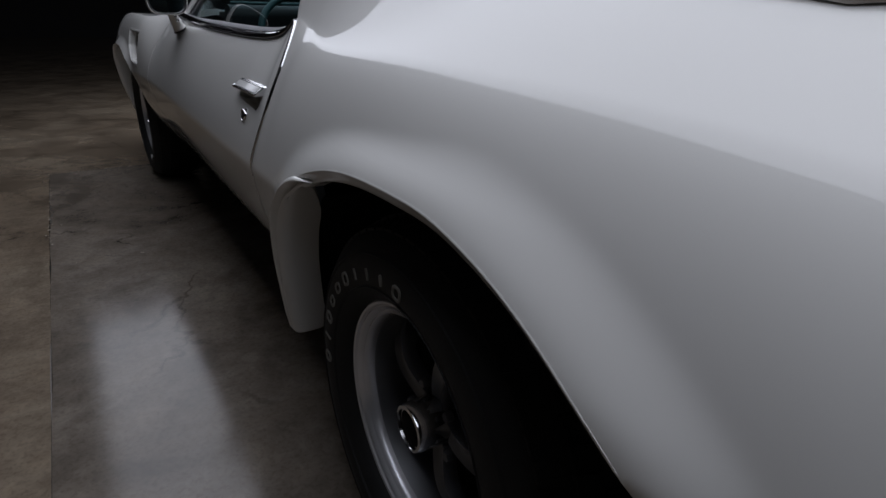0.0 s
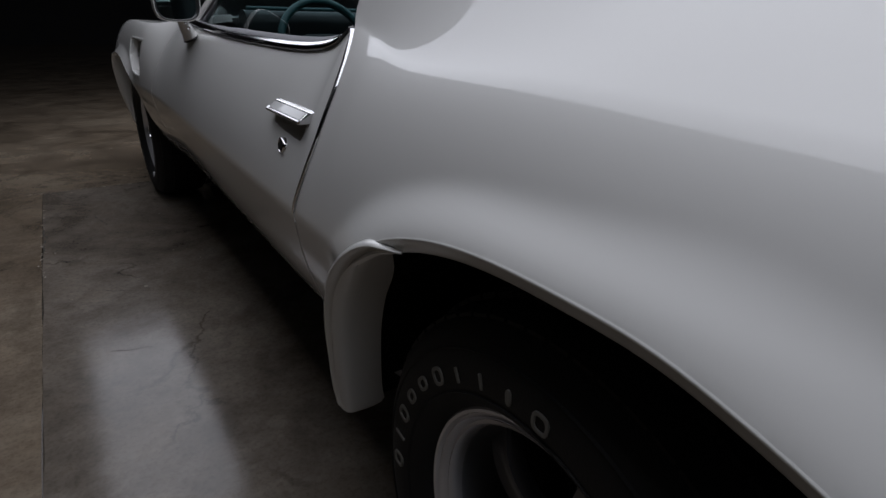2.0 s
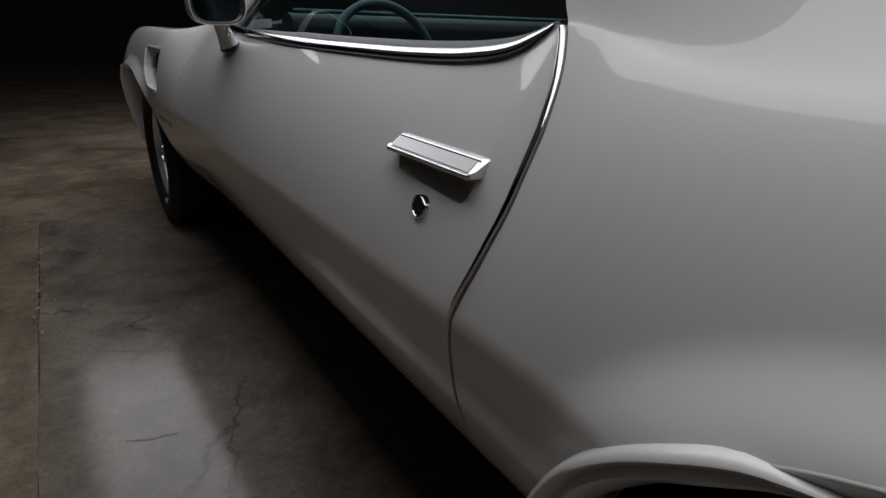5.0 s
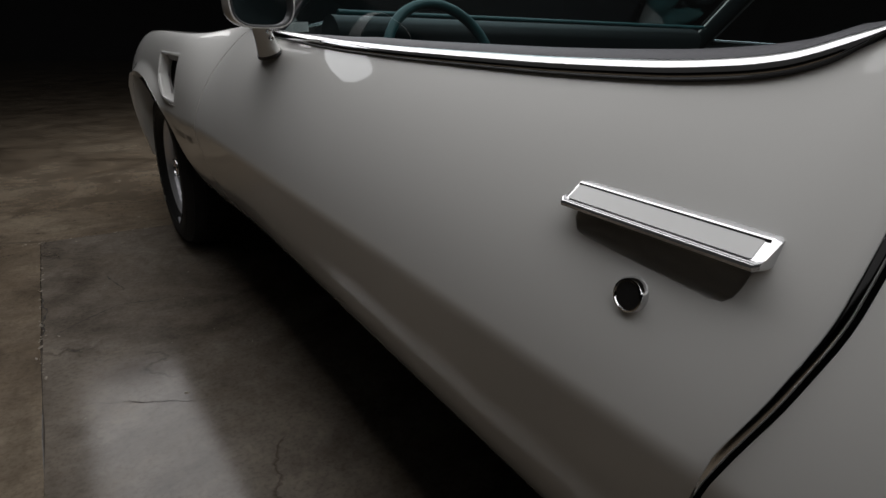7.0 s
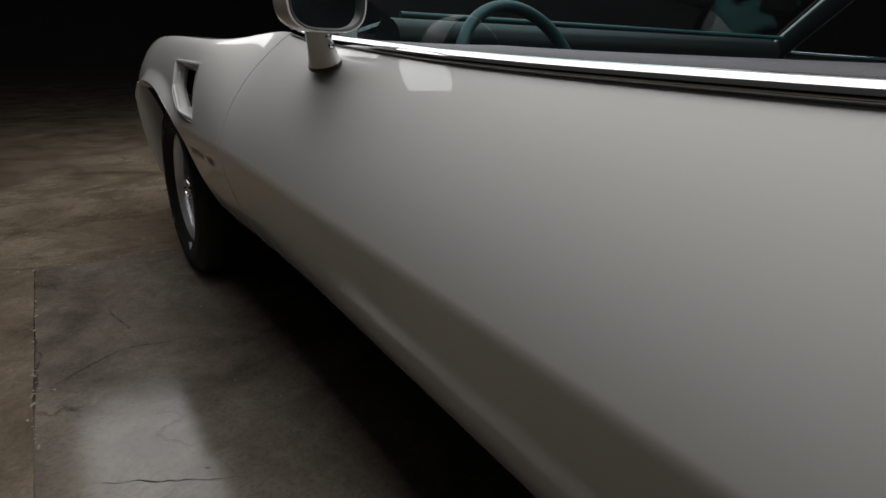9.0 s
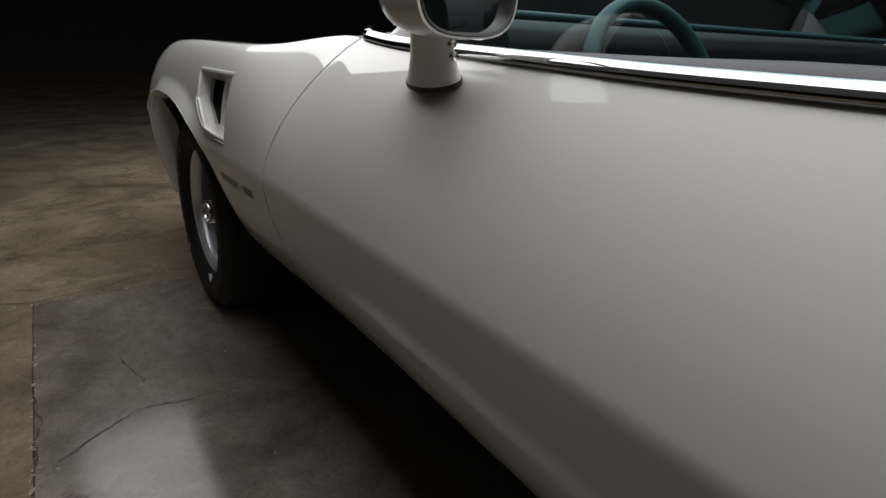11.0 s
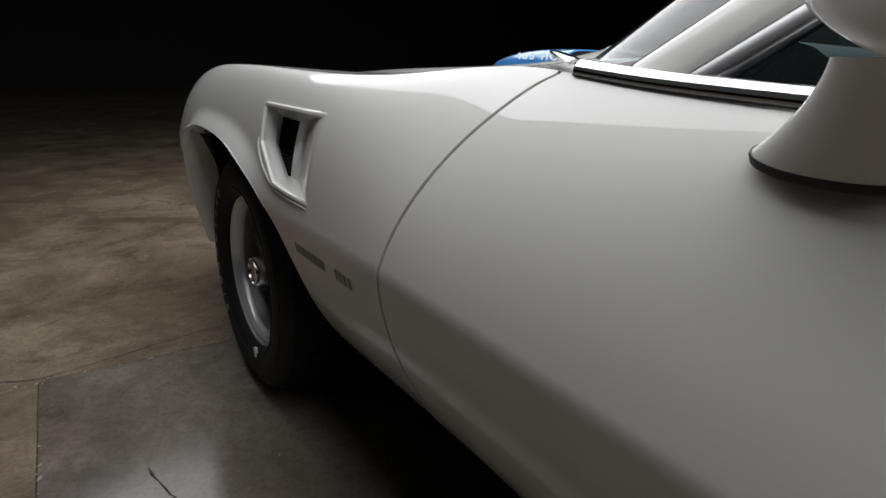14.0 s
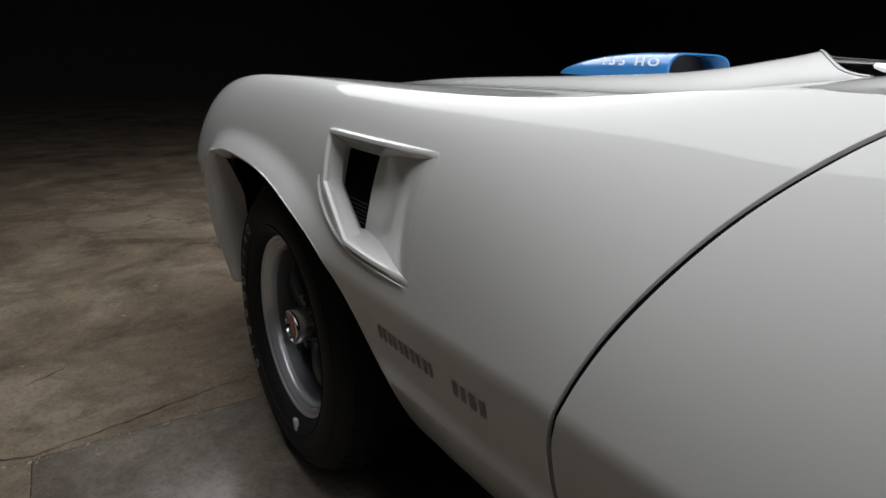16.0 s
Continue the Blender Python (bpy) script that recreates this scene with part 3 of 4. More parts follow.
def wheel_well(s, yc, a0, a1, h):
    """A half tunnel over a wheel."""
    rows = []
    for k in range(25):
        a = math.pi * k / 24
        c = math.cos(a)
        y = yc + (a1 if c > 0 else a0) * math.copysign(abs(c) ** .85, c)
        rows.append([Vector((s * x, y, .325 + h * math.sin(a) ** .85)) for x in (.50, .74 + .14 * min(1, math.sin(a) * 1.3))])
    foot = [[Vector((p.x, p.y, .22)) for p in r] for r in (rows[0], rows[-1])]
    part("wheel_well", sweep(foot[:1] + rows + foot[1:], closed=False), BLACK, car, "matt black wheel well", sharp=60)


underbody()
for s in (-1, 1):
    wheel_well(s, -.07, .45, .45, .375)
    wheel_well(s, 2.77, .55, .40, .34)

# ---------------------------------------------------------------- the car: wheels
def tyre_mark(ang, r, w, h, x, hollow):
    """One raised tyre mark, a rounded ring or a short bar, at an angle on the side wall."""
    t = .0040
    bm = bmesh.new()
    if hollow:
        loops = []
        for f, dx in ((0, .0015), (0, -.0012), (t * .3, -.0016), (t * .7, -.0016), (t, -.0012), (t, .0015)):
            loops.append([bm.verts.new((dx, (w / 2 - f) * math.copysign(abs(math.cos(a)) ** .7, math.cos(a)), (h / 2 - f) * math.copysign(abs(math.sin(a)) ** .7, math.sin(a)))) for a in (2 * math.pi * k / 16 for k in range(16))])
        for p, q in zip(loops, loops[1:]):
            for i in range(16):
                bm.faces.new((p[i], p[i - 1], q[i - 1], q[i]))
    else:
        box(bm, -.0015, .0015, -t / 2, t / 2, -h / 2, h / 2, .0006, 1)
    bm.transform(Matrix.Rotation(ang, 4, "X") @ Matrix.Translation((x, 0, r)))
    return bm


def wheel(m, marks_from, marks_step, valve, emblem=None):
    """A fat tyre on a five-spoke wheel, made to face -x; its centre is the origin."""
    w = empty("wheel", car, m)
    hw, R = .112, .325
    prof = [(-.080, .200), (-.098, .206), (-.114, .219), (-.122, .242), (-.1215, .266), (-.113, .291), (-.101, .3055), (-.088, .3140), (-.070, .3195), (-.03, .324), (0, .325)]
    prof = prof + [(-x, r) for x, r in prof[-2::-1]]
    tyre = part("tyre", lathe(prof, 96), RUBBER, w, "black tyre with raised white marks", sharp=60)
    # tread blocks
    bm = bmesh.new()
    n = 64
    for k in range(n):
        a = 2 * math.pi * k / n
        for x0, x1, off in ((-.094, -.060, 0), (-.053, -.018, .5), (-.012, .012, .2), (.018, .053, .5), (.060, .094, 0)):
            aa = a + off * 2 * math.pi / n
            da = 2 * math.pi / n * .40
            r0 = .308 if abs(x0) > .055 else .318
            r1 = .3225 if abs(x0) > .055 else .3285
            q = []
            for x in (x0, x1):
                for r in (r0, r1 - (.008 if abs(x) > .09 else 0)):
                    for s in (-1, 1):
                        t = aa + s * da + x * .9
                        q.append(bm.verts.new((x, r * math.cos(t), r * math.sin(t))))
            for f in ((0, 1, 3, 2), (4, 6, 7, 5), (0, 4, 5, 1), (2, 3, 7, 6), (0, 2, 6, 4), (1, 5, 7, 3)):
                bm.faces.new([q[i] for i in f])
    part("tread", bm, RUBBER, tyre, smooth=False)
    for k in range(10):
        bm = tyre_mark(marks_from + k * marks_step, .2505, .023 if k != 8 else .008, .023 if k in (0, 1, 2, 5, 9) else .018, -.1225, k not in (1, 6, 7))
        part("raised_mark", bm, LETTER, tyre)
    # small ridge rings on the side wall
    for r in (.230, .281):
        part("sidewall_rib", lathe([(-.1165, r - .0025), (-.1205 if r < .25 else -.1190, r), (-.1165, r + .0025)], 96), RUBBER, tyre)
    part("trim_ring", lathe([(-.078, .204), (-.090, .2065), (-.0945, .2015), (-.0935, .1975), (-.0885, .1950), (-.0910, .1915), (-.0885, .1875), (-.0815, .1845), (-.0835, .1805), (-.080, .1775), (-.072, .1755), (-.045, .172)], 96), RING, w, "brushed silver trim ring")
    rim = part("rim", lathe([(-.076, .201), (-.070, .176), (-.048, .170), (-.020, .163), (.09, .160), (.10, .19)], 96), RIM, w, "grey painted steel rim")
    # dished face with five spokes
    part("wheel_disc", lathe([(-.030, .0), (-.030, .05), (-.022, .075), (.004, .10), (.012, .164)], 64), BLACK, w, "black painted wheel centre")
    for k in range(5):
        rings = []
        for t in np.linspace(0, 1, 9):
            r = .040 + .126 * t
            half = .021 + .011 * t ** 2 - .004 * math.sin(math.pi * t)
            x = -.046 - .012 * math.sin(math.pi * t * .8) + .022 * t ** 3
            ring = []
            for dy, dx in ((-1, .022), (-1, .004), (-.82, -.002), (-.35, .003), (0, .005), (.35, .003), (.82, -.002), (1, .004), (1, .022)):
                ring.append(Vector((x + dx, dy * half, r)))
            rings.append(ring)
        bm = sweep(rings)
        bm.transform(Matrix.Rotation(2 * math.pi * k / 5 + .25, 4, "X"))
        part("spoke", bm, RIM, w, "grey cast-look spoke")
    for k in range(5):
        bm = lathe([(-.046, .0), (-.058, .0), (-.058, .0075), (-.055, .009), (-.046, .0095)], 6)
        a = 2 * math.pi * (k + .5) / 5 + .25
        bm.transform(Matrix.Translation((0, -.060 * math.sin(a), .060 * math.cos(a))))
        part("lug_nut", bm, RIM, w)
    cap = part("centre_cap", lathe([(-.04, .041), (-.086, .0395), (-.094, .037), (-.095, .0325), (-.089, .0310), (-.088, .0)], 40), CHROME, w, "chrome hub cap with an enamel centre")
    part("emblem", lathe([(-.0885, .0305), (-.0912, .026), (-.0922, .0)], 32), emblem or RED, cap, "dark enamel disc")
    if valve is not None:
        bm = box(bmesh.new(), -.004, .004, -.008, .008, -.016, .016, .002)
        bm.transform(Matrix.Rotation(valve, 4, "X") @ Matrix.Translation((-.1145, 0, .2185)))
        part("balance_weight", bm, SILVER, w, "pale clip-on wheel weight")
    return w


D = math.pi / 180
SMALL = Matrix.Scale(.932, 4)
wheel(pose(-.776, BASE + .004, .3065, 0, 0, 1) @ SMALL, -133 * D, 10.0 * D, 164 * D)
wheel(pose(-.774, 0, .3065, 0, 0, 0) @ SMALL, -90 * D, 10.5 * D, None, BLACK)
for yy in (0, BASE):
    wheel(pose(.764, yy, .3065, 0, 0, 180) @ SMALL, -100 * D, 10.0 * D, None)

# ---------------------------------------------------------------- the car: wheel spats
def spat(path, far, name="wheel_spat"):
    """A moulded lip that runs down ahead of a wheel: a rolled bead, a hollow, and a face turned to the tyre."""
    fx, fy, fz = (curve(*[(i, p[k]) for i, p in enumerate(path)]) for k in range(3))
    n = 36
    rings, liner = [], []
    for k in range(n):
        u = (len(path) - 1) * k / (n - 1)
        p = Vector((float(fx(u)), float(fy(u)), float(fz(u))))
        q = Vector((0, float(fy(min(u + .05, len(path) - 1)) - fy(max(u - .05, 0))), float(fz(min(u + .05, len(path) - 1)) - fz(max(u - .05, 0))))).normalized()
        rear = Vector((0, q.z, -q.y))
        g = min(1.0, u / 3.0)
        g = .02 + .98 * g * g * (3 - 2 * g)
        q2 = min(1.0, u / 1.6)
        b = .12 + .83 * q2 * q2 * (3 - 2 * q2)
        fade = 1 - min(1.0, max(0.0, (u - 2.6) / 2.4)) ** 1.5
        prof = [(-.074 * g, -.004 * b), (-.03 * g, -.008 * b), (-.006, -.0095 * b), (.0005 + .0015 * fade, -.0080 * b), (.001 + .0048 * fade, -.0050 * b), (.001 + .0058 * fade, -.0018 * b),
                (.0005 + .0044 * fade, .0012 * b), (-.0005 - .0048 * fade, .0034 * b), (-.001 - .0070 * fade, .0056 * b), (-.0015 - .0030 * fade, .0082 * b), (-.002 + .0006 * fade, .0112 * b), (-.0035 - .0004 * fade, .0150 * b),
                (-.0075 * g - .001, .0190 * g), (-.014 * g, .0222 * g), (-.026 * g, .0245 * g), (-.048 * g, .0255 * g), (-.072 * g, .0250 * g), (-.074 * g, .014 * g)]
        thin = .35 + .65 * q2 * q2 * (3 - 2 * q2)
        rings.append([p + Vector((-o * thin, 0, 0)) + rear * r for o, r in prof])
        if u > 2:
            liner.append([p + Vector((o, 0, 0)) + rear * r for o, r in ((.070, .012), (.070, .016), (.36, .016), (.36, .012))])
    # rounded foot
    c = sum(rings[-1], Vector()) / len(rings[-1])
    for f, d in ((.93, .010), (.70, .017), (.3, .019)):
        rings.append([c + (v - c) * f + Vector((0, .002, -d)) for v in rings[n - 1]])
    bm = sweep(liner)
    part("spat_liner", flip_x(bm) if far else bm, BLACK, car, "black liner behind the spat")
    bm = sweep(rings)
    if far:
        flip_x(bm)
    return part(name, bm, PAINT, car, "white moulded spat ahead of the wheel", sharp=50)


for far in (False, True):
    spat([(-.923, .160, .638), (-.931, .205, .631), (-.937, .262, .600), (-.934, .325, .540), (-.926, .368, .46), (-.913, .400, .37), (-.899, .425, .295), (-.894, .430, .275)], far)
    spat([(-.930, 2.915, .652), (-.942, 2.950, .641), (-.944, 3.00, .59), (-.938, 3.035, .52), (-.926, 3.06, .44), (-.911, 3.075, .37), (-.900, 3.08, .33), (-.897, 3.08, .315)], far)

# ---------------------------------------------------------------- the car: hood, cowl, glass, roof
HOOD_END = curve((0, 2.125), (.2, 2.112), (.4, 2.062), (.55, 1.975), (.645, 1.888))
RISE = curve((0, .047), (.05, .041), (.12, .032), (.22, .024), (.4, .019), (.8, .012), (1.7, 0))


def hood_point(u, v):
    """u runs across the hood (-1 to 1), v from its rear edge to the nose."""
    xe = .60
    for _ in range(4):
        y0 = float(HOOD_END(abs(u) * xe))
        y = y0 + (3.74 - y0) * v
        xe = float(XH(y)) - .0075
    e = min(1.0, (1 - abs(u)) * xe / .19)
    return Vector((u * xe, y, float(ZH(y)) + .0008 + float(RISE(y - y0)) * e * e * (3 - 2 * e) + .003 * max(0, 1 - (abs(u) / .55) ** 2)))


def hood():
    us = np.linspace(-1, 1, 73)
    vs = np.linspace(0, 1, 90) ** 1.5
    rings = [[hood_point(u, v) for u in us] for v in vs]
    h = part("hood", folded(sweep(rings, closed=False), .006), PAINT, car, sharp=32)
    for side in (-1, 1):
        pts = [hood_point(side * .9999, v) + Vector((side * .003, 0, -.0022)) for v in np.linspace(0, .95, 60) ** 1.5]
        part("hood_seal", tube(pts, .0024, 8), TRIM, car, "black rubber seal of the hood gap")
    # bright strip along the rear edge
    pts = [hood_point(u, 0) + Vector((0, -.001, 0)) for u in np.linspace(-.96, .96, 80)]
    part("hood_edge_trim", tube(pts, .0022, 10, .7), SATIN, h, "bright strip on the rear edge of the hood", sharp=60)
    # recessed panel below the windscreen
    rings = [[Vector((x, 1.80 + (float(HOOD_END(abs(x))) - 1.785) * t, .806 - .004 * t)) for t in np.linspace(0, 1, 8)] for x in np.linspace(-.64, .64, 40)]
    part("cowl", folded(sweep(rings, closed=False), .02), TRIM, car, "black cowl panel below the windscreen")


hood()


def scoop():
    """The shaker scoop: a low blue blister that opens to the rear."""
    rings = []
    for t in np.linspace(0, 1, 22):
        y = 2.893 - .40 * t
        w = .118 * math.sin(min(1, t * 1.25 + .05) * math.pi / 2) ** .6
        h = .056 * (math.sin(min(1, t * 1.15 + .02) * math.pi / 2) ** .75)
        ring = []
        for k in range(17):
            a = math.pi * k / 16
            c, s = math.cos(a), math.sin(a)
            ring.append(Vector((w * math.copysign(abs(c) ** .45, c), y, .812 + h * s ** .55)))
        rings.append(ring)
    # turn the rear edge in to make an open mouth
    last = rings[-1]
    for f, dy in ((.985, -.006), (.93, -.007), (.90, .004), (.88, .03)):
        rings.append([Vector((v.x * f, v.y + dy, .812 + (v.z - .812) * f)) for v in last])
    bm = sweep(rings, closed=False)
    sc = part("hood_scoop", bm, BLUE, car, "glossy blue hood scoop with a black rear mouth", sharp=60)
    bm = bmesh.new()
    bm.faces.new([bm.verts.new(Vector((v.x * .9, 2.548, .812 + (v.z - .812) * .9))) for v in last])
    part("scoop_mouth", bm, MESH, sc, "black mouth", smooth=False)
    for k, ch in enumerate("455HO"):
        cu = bpy.data.curves.new("letter", "FONT")
        cu.body, cu.size, cu.extrude, cu.offset = ch, .0235, .0006, .0005
        cu.align_x, cu.align_y = "CENTER", "CENTER"
        tmp = bpy.data.objects.new("tmp", cu)
        me = bpy.data.meshes.new_from_object(tmp)
        bpy.data.objects.remove(tmp)
        me.materials.append(SILVER)
        along = (-.076, -.048, -.020, .028, .064)[k]
        for s in (-1, 1):
            ob = new("letter", me)
            ob.parent = sc
            ob["label"] = "silver letter " + ch
            ob.matrix_basis = Matrix(((0, 0, s, s * .1195), (s, 0, 0, 2.585 + s * along), (0, 1, 0, .8455), (0, 0, 0, 1))) @ Matrix.Diagonal((1.6, 1, 1, 1))


scoop()

# greenhouse lines
PIL0, PIL1 = Vector((-.768, 1.676, .838)), Vector((-.580, 1.22, 1.200))


def glass_sheet(name, rings, label, mat=GLASS):
    ob = part(name, sweep(rings, closed=False), mat, car, label)
    ob.visible_shadow = False
    return ob


def sail_top(y, x):
    """Height of the roof's side panel."""
    row = SAIL_ROWS[int(np.argmin(np.abs(SAIL_ROWS[:, 0, 1] - y)))]
    return float(np.interp(-x, row[:, 0], row[:, 2]))


SAIL_ROWS = np.swapaxes(side_grid(-1.12, .56, sail=True), 0, 1)[:, 45:]


def greenhouse():
    # windscreen
    rings = []
    for k in range(61):
        u = math.sin((k / 60 - .5) * math.pi)
        base = Vector((u * .742, 1.735 + .15 * (1 - abs(u) ** 20) + .10 * (1 - u * u), .834 - .02 * (1 - u * u)))
        top = Vector((u * .565, 1.20 + .09 * (1 - abs(u) ** 20) + .06 * (1 - u * u), 1.198 + .02 * (1 - u * u)))
        rings.append([base.lerp(top, t) + Vector((0, .03, .03)) * math.sin(math.pi * t) * .6 for t in np.linspace(0, 1, 9)])
    glass_sheet("windscreen", rings, "clear raked windscreen", SCREEN)
    # rear window
    rings = []
    for k in range(15):
        u = k / 14 * 2 - 1
        base = Vector((u * .56, -.78 + .06 * u * u, .86))
        top = Vector((u * .50, .05, 1.205))
        rings.append([top.lerp(base, t) + Vector((0, 0, .05)) * math.sin(math.pi * t) for t in np.linspace(0, 1, 9)])
    glass_sheet("rear_window", rings, "dark raked rear window")
    for s in (-1, 1):
        pts = [(s * (.7265 - .06 * max(0, .12 - t) ** .8 - .10 * max(0, t - .35)), -.20 - .48 * t, 0) for t in np.linspace(0, 1, 30)]
        pts = [(x, y, sail_top(y, abs(x)) + .003) for x, y, _ in pts]
        part("rear_window_trim", tube(pts, .0045, 8), CHROME, car, "chrome rear window moulding")
    # roof
    rings = []
    for y in np.linspace(1.20, -.02, 24):
        h = 1.205 + .035 * math.sin(math.pi * (1.25 - y) / 1.4)
        rings.append([Vector((u * (.60 - .02 * abs(y - .5)), y + (.09 * (1 - u * u) if y > 1.1 else 0), h - .035 * abs(u) ** 3)) for u in np.linspace(-1, 1, 21)])
    part("roof", folded(sweep(rings, closed=False), .02), PAINT, car)
    # rear deck
    rings = []
    for y in np.linspace(-.76, -1.13, 12):
        rings.append([Vector((u * float(SAIL_X(y) + .02), y, float(SAIL_Z(y)) - .02 + .012 * (1 - u * u))) for u in np.linspace(-1, 1, 15)])
    part("trunk_lid", folded(sweep(rings, closed=False), .02), PAINT, car)
    for s in (-1, 1):
        flip = Matrix.Diagonal((-s, 1, 1, 1))
        # front roof pillar: painted core, bright outer strips
        d = (PIL1 - PIL0)
        for nm, o, rx, rz, mat, lab in (("roof_pillar", (0, 0, 0), .022, .016, PAINT, "white painted roof pillar"), ("pillar_trim", (-.008, -.027, -.012), .011, .008, SATIN, "bright drip moulding"), ("pillar_lining", (.016, -.012, -.012), .026, .012, TEAL_SHADE, "teal pillar lining, darkened for cabin shade"),
                                        ("windscreen_seal", (.006, .026, .010), .005, .005, TRIM, "black rubber windscreen seal")):
            if nm == "pillar_lining" and s < 0:
                continue
            rings = []
            side = Vector((.2, .8, .55)).normalized()
            out = d.normalized().cross(side).normalized()
            side = out.cross(d.normalized())
            for t in np.linspace(-.075, 1, 12):
                c = PIL0 + d * t + Vector(o)
                rings.append([flip @ (c + side * rx * math.copysign(abs(math.cos(a)) ** .6, math.cos(a)) + out * rz * math.copysign(abs(math.sin(a)) ** .6, math.sin(a))) for a in (2 * math.pi * k / 16 for k in range(16))])
            part(nm, sweep(rings), mat, car, lab, sharp=60)
        # side glass
        rings = []
        for y in np.linspace(.52, 1.74, 30):
            zb = float(ZT(y)) - .02
            yt = .46 + (y - .52) * .60
            rings.append([flip @ Vector((-(float(XT(y)) - .034)* (1 - t) - .585 * t - .03 * math.sin(math.pi * t), y * (1 - t) + yt * t, zb * (1 - t) + 1.19 * t)) for t in np.linspace(0, 1, 9)])
        glass_sheet("side_window", rings, "clear side window, raised")


greenhouse()


# ---------------------------------------------------------------- the car: side trim
def belt_point(y):
    return Vector((-float(XT(y)), y, float(ZT(y))))


def strip(name, ys, prof, mat, parent, label, far, fade=0.0):
    """A moulding along the foot of the side windows; prof holds (out, up) pairs round its section."""
    rings = []
    for y in ys:
        p = belt_point(y)
        e = min(1.0, .25 + max(0, y - ys[0]) / .035)
        k = 1 - fade * min(1.0, max(0.0, (y - 1.15) / .4))
        rings.append([p + Vector((-o * (.4 + .6 * e), 0, u * e * k + .0045)) for o, u in prof])
    bm = sweep(rings)
    if far:
        flip_x(bm)
    return part(name, bm, mat, parent, label, sharp=50)


def door_parts(d, far):
    ys = np.concatenate([np.linspace(.506, .70, 40), np.linspace(.72, 1.779, 60)])
    bead = [(-.013, -.004), (-.0126, .0066), (-.0108, .0084), (-.0075, .0088), (-.0040, .0078), (-.0008, .0058), (.0016, .0030), (.0031, .0), (.0038, -.0030), (.0028, -.0046), (-.006, -.010)]
    strip("window_moulding", ys, bead, CHROME, d, "polished chrome window moulding", far)
    gut = [(.0036, -.0040), (.0044, -.0044), (.0046, -.0052), (.0034, -.0066), (-.004, -.0080), (-.004, -.004)]
    strip("moulding_seal", ys, gut, TRIM, d, "thin black seal", far)
    felt = [(-.036, .004), (-.034, .0135), (-.029, .0160), (-.022, .0152), (-.0150, .0120), (-.0118, .0088), (-.0126, .002), (-.024, -.004)]
    strip("window_felt", ys, felt, SWEEP, d, "dark grey window sweep", far, .75)
    # chrome guard on the rear edge of the door
    rings = []
    for z in np.linspace(.560, .836, 56):
        y = float(GAP_REAR(z)) + .0038
        x = -float(X(np.array(y), np.array(min(z, float(ZT(y)) - .001))))
        e = min(1.0, .08 + (z - .560) / .04)
        rings.append([Vector((x + o * (e if o < 0 else 1), y - .0022 + (q + .0022) * e, z)) for o, q in ((.014, -.0022), (-.0012, -.0026), (-.0030, -.0014), (-.0034, .0004), (-.0028, .0026), (-.0008, .0038), (.004, .0034))])
    bm = sweep(rings)
    if far:
        flip_x(bm)
    part("edge_guard", bm, CHROME, d, "chrome door edge guard", sharp=50)
    # handle: a chrome lift bar with a flat inlaid face over a shaded finger recess
    y0, y1 = .509, .664
    nrm = Vector((-.985, 0, .17))
    xb = float(X(np.array(.585), np.array(.716)))

    def at(y, z, off):
        return Vector((-float(X(np.array(y), np.array(z))), y, z)) + nrm * off

    def bar(ys, prof, name, mat, parent, label, trim=.003):
        rings = []
        for k, y in enumerate(ys):
            e = 0 if 0 < k < len(ys) - 1 else trim
            rings.append([Vector((-xb - max(-.012, o - e), y, z - math.copysign(e * .5, z - .716))) for o, z in prof])
        bm = sweep(rings)
        return part(name, flip_x(bm) if far else bm, mat, parent, label, sharp=28)
    ends_in = [y0, y0 + .003] + list(np.linspace(y0 + .006, y1 - .006, 9)) + [y1 - .003, y1]
    h = bar(ends_in, [(-.012, .7222), (.0030, .7222), (.0046, .7216), (.0056, .7208), (.0186, .7106), (.0204, .7105), (.0228, .7096), (.0239, .7080), (.0230, .7058), (.0200, .7044), (.008, .7040), (-.012, .7056)], "door_handle", CHROME, d, "chrome lift-bar door handle")
    fx, fz = .0186 - .0056, .7106 - .7208
    ln = math.hypot(fx, fz)
    ox, oz = -fz / ln, fx / ln

    def face(v, lift):
        return (.0056 + fx * v + ox * lift, .7208 + fz * v + oz * lift)
    bar(np.linspace(y0 + .004, y1 - .004, 6), [face(.0, -.001), face(.0, .0006), face(.10, .0006), face(.10, -.001)], "inlay_frame", BLACK, h, "thin black line over the inlay", 0)
    bar([y0 + .007, y0 + .0082, y1 - .0062, y1 - .005], [face(.10, -.001), face(.11, .0008), face(.97, .0008), face(.98, -.001)], "handle_inlay", INLAY, h, "silver inlay of the handle", .0004)
    # scooped recess under the bar
    cy, cz = .588, .697
    rings = []
    for f, dpt in ((1.0, .0), (.985, .007), (.96, .018), (.92, .028), (.7, .033), (.2, .034)):
        rings.append([at(cy + (y - cy) * f, cz + (z - cz) * f, -dpt) for y, z in RECESS])
    bm = sweep(rings, caps=True)
    bmesh.ops.delete(bm, geom=[f for f in bm.faces if len(f.verts) > 4][:1], context="FACES_ONLY")
    if far:
        flip_x(bm)
    part("finger_recess", bm, PAINT, h, "scooped white finger recess", sharp=60)
    # lock
    c = at(.5865, .6610, .001)
    bm = lathe([(.004, .0130), (-.0025, .0126), (-.0042, .0116), (-.0044, .0106), (-.0032, .0099), (-.0030, .0)], 36)
    bm.transform(Matrix.Translation(c) @ Matrix.Rotation(math.radians(9), 4, "Y"))
    if far:
        flip_x(bm)
    lk = part("door_lock", bm, CHROME, d, "round chrome key lock")
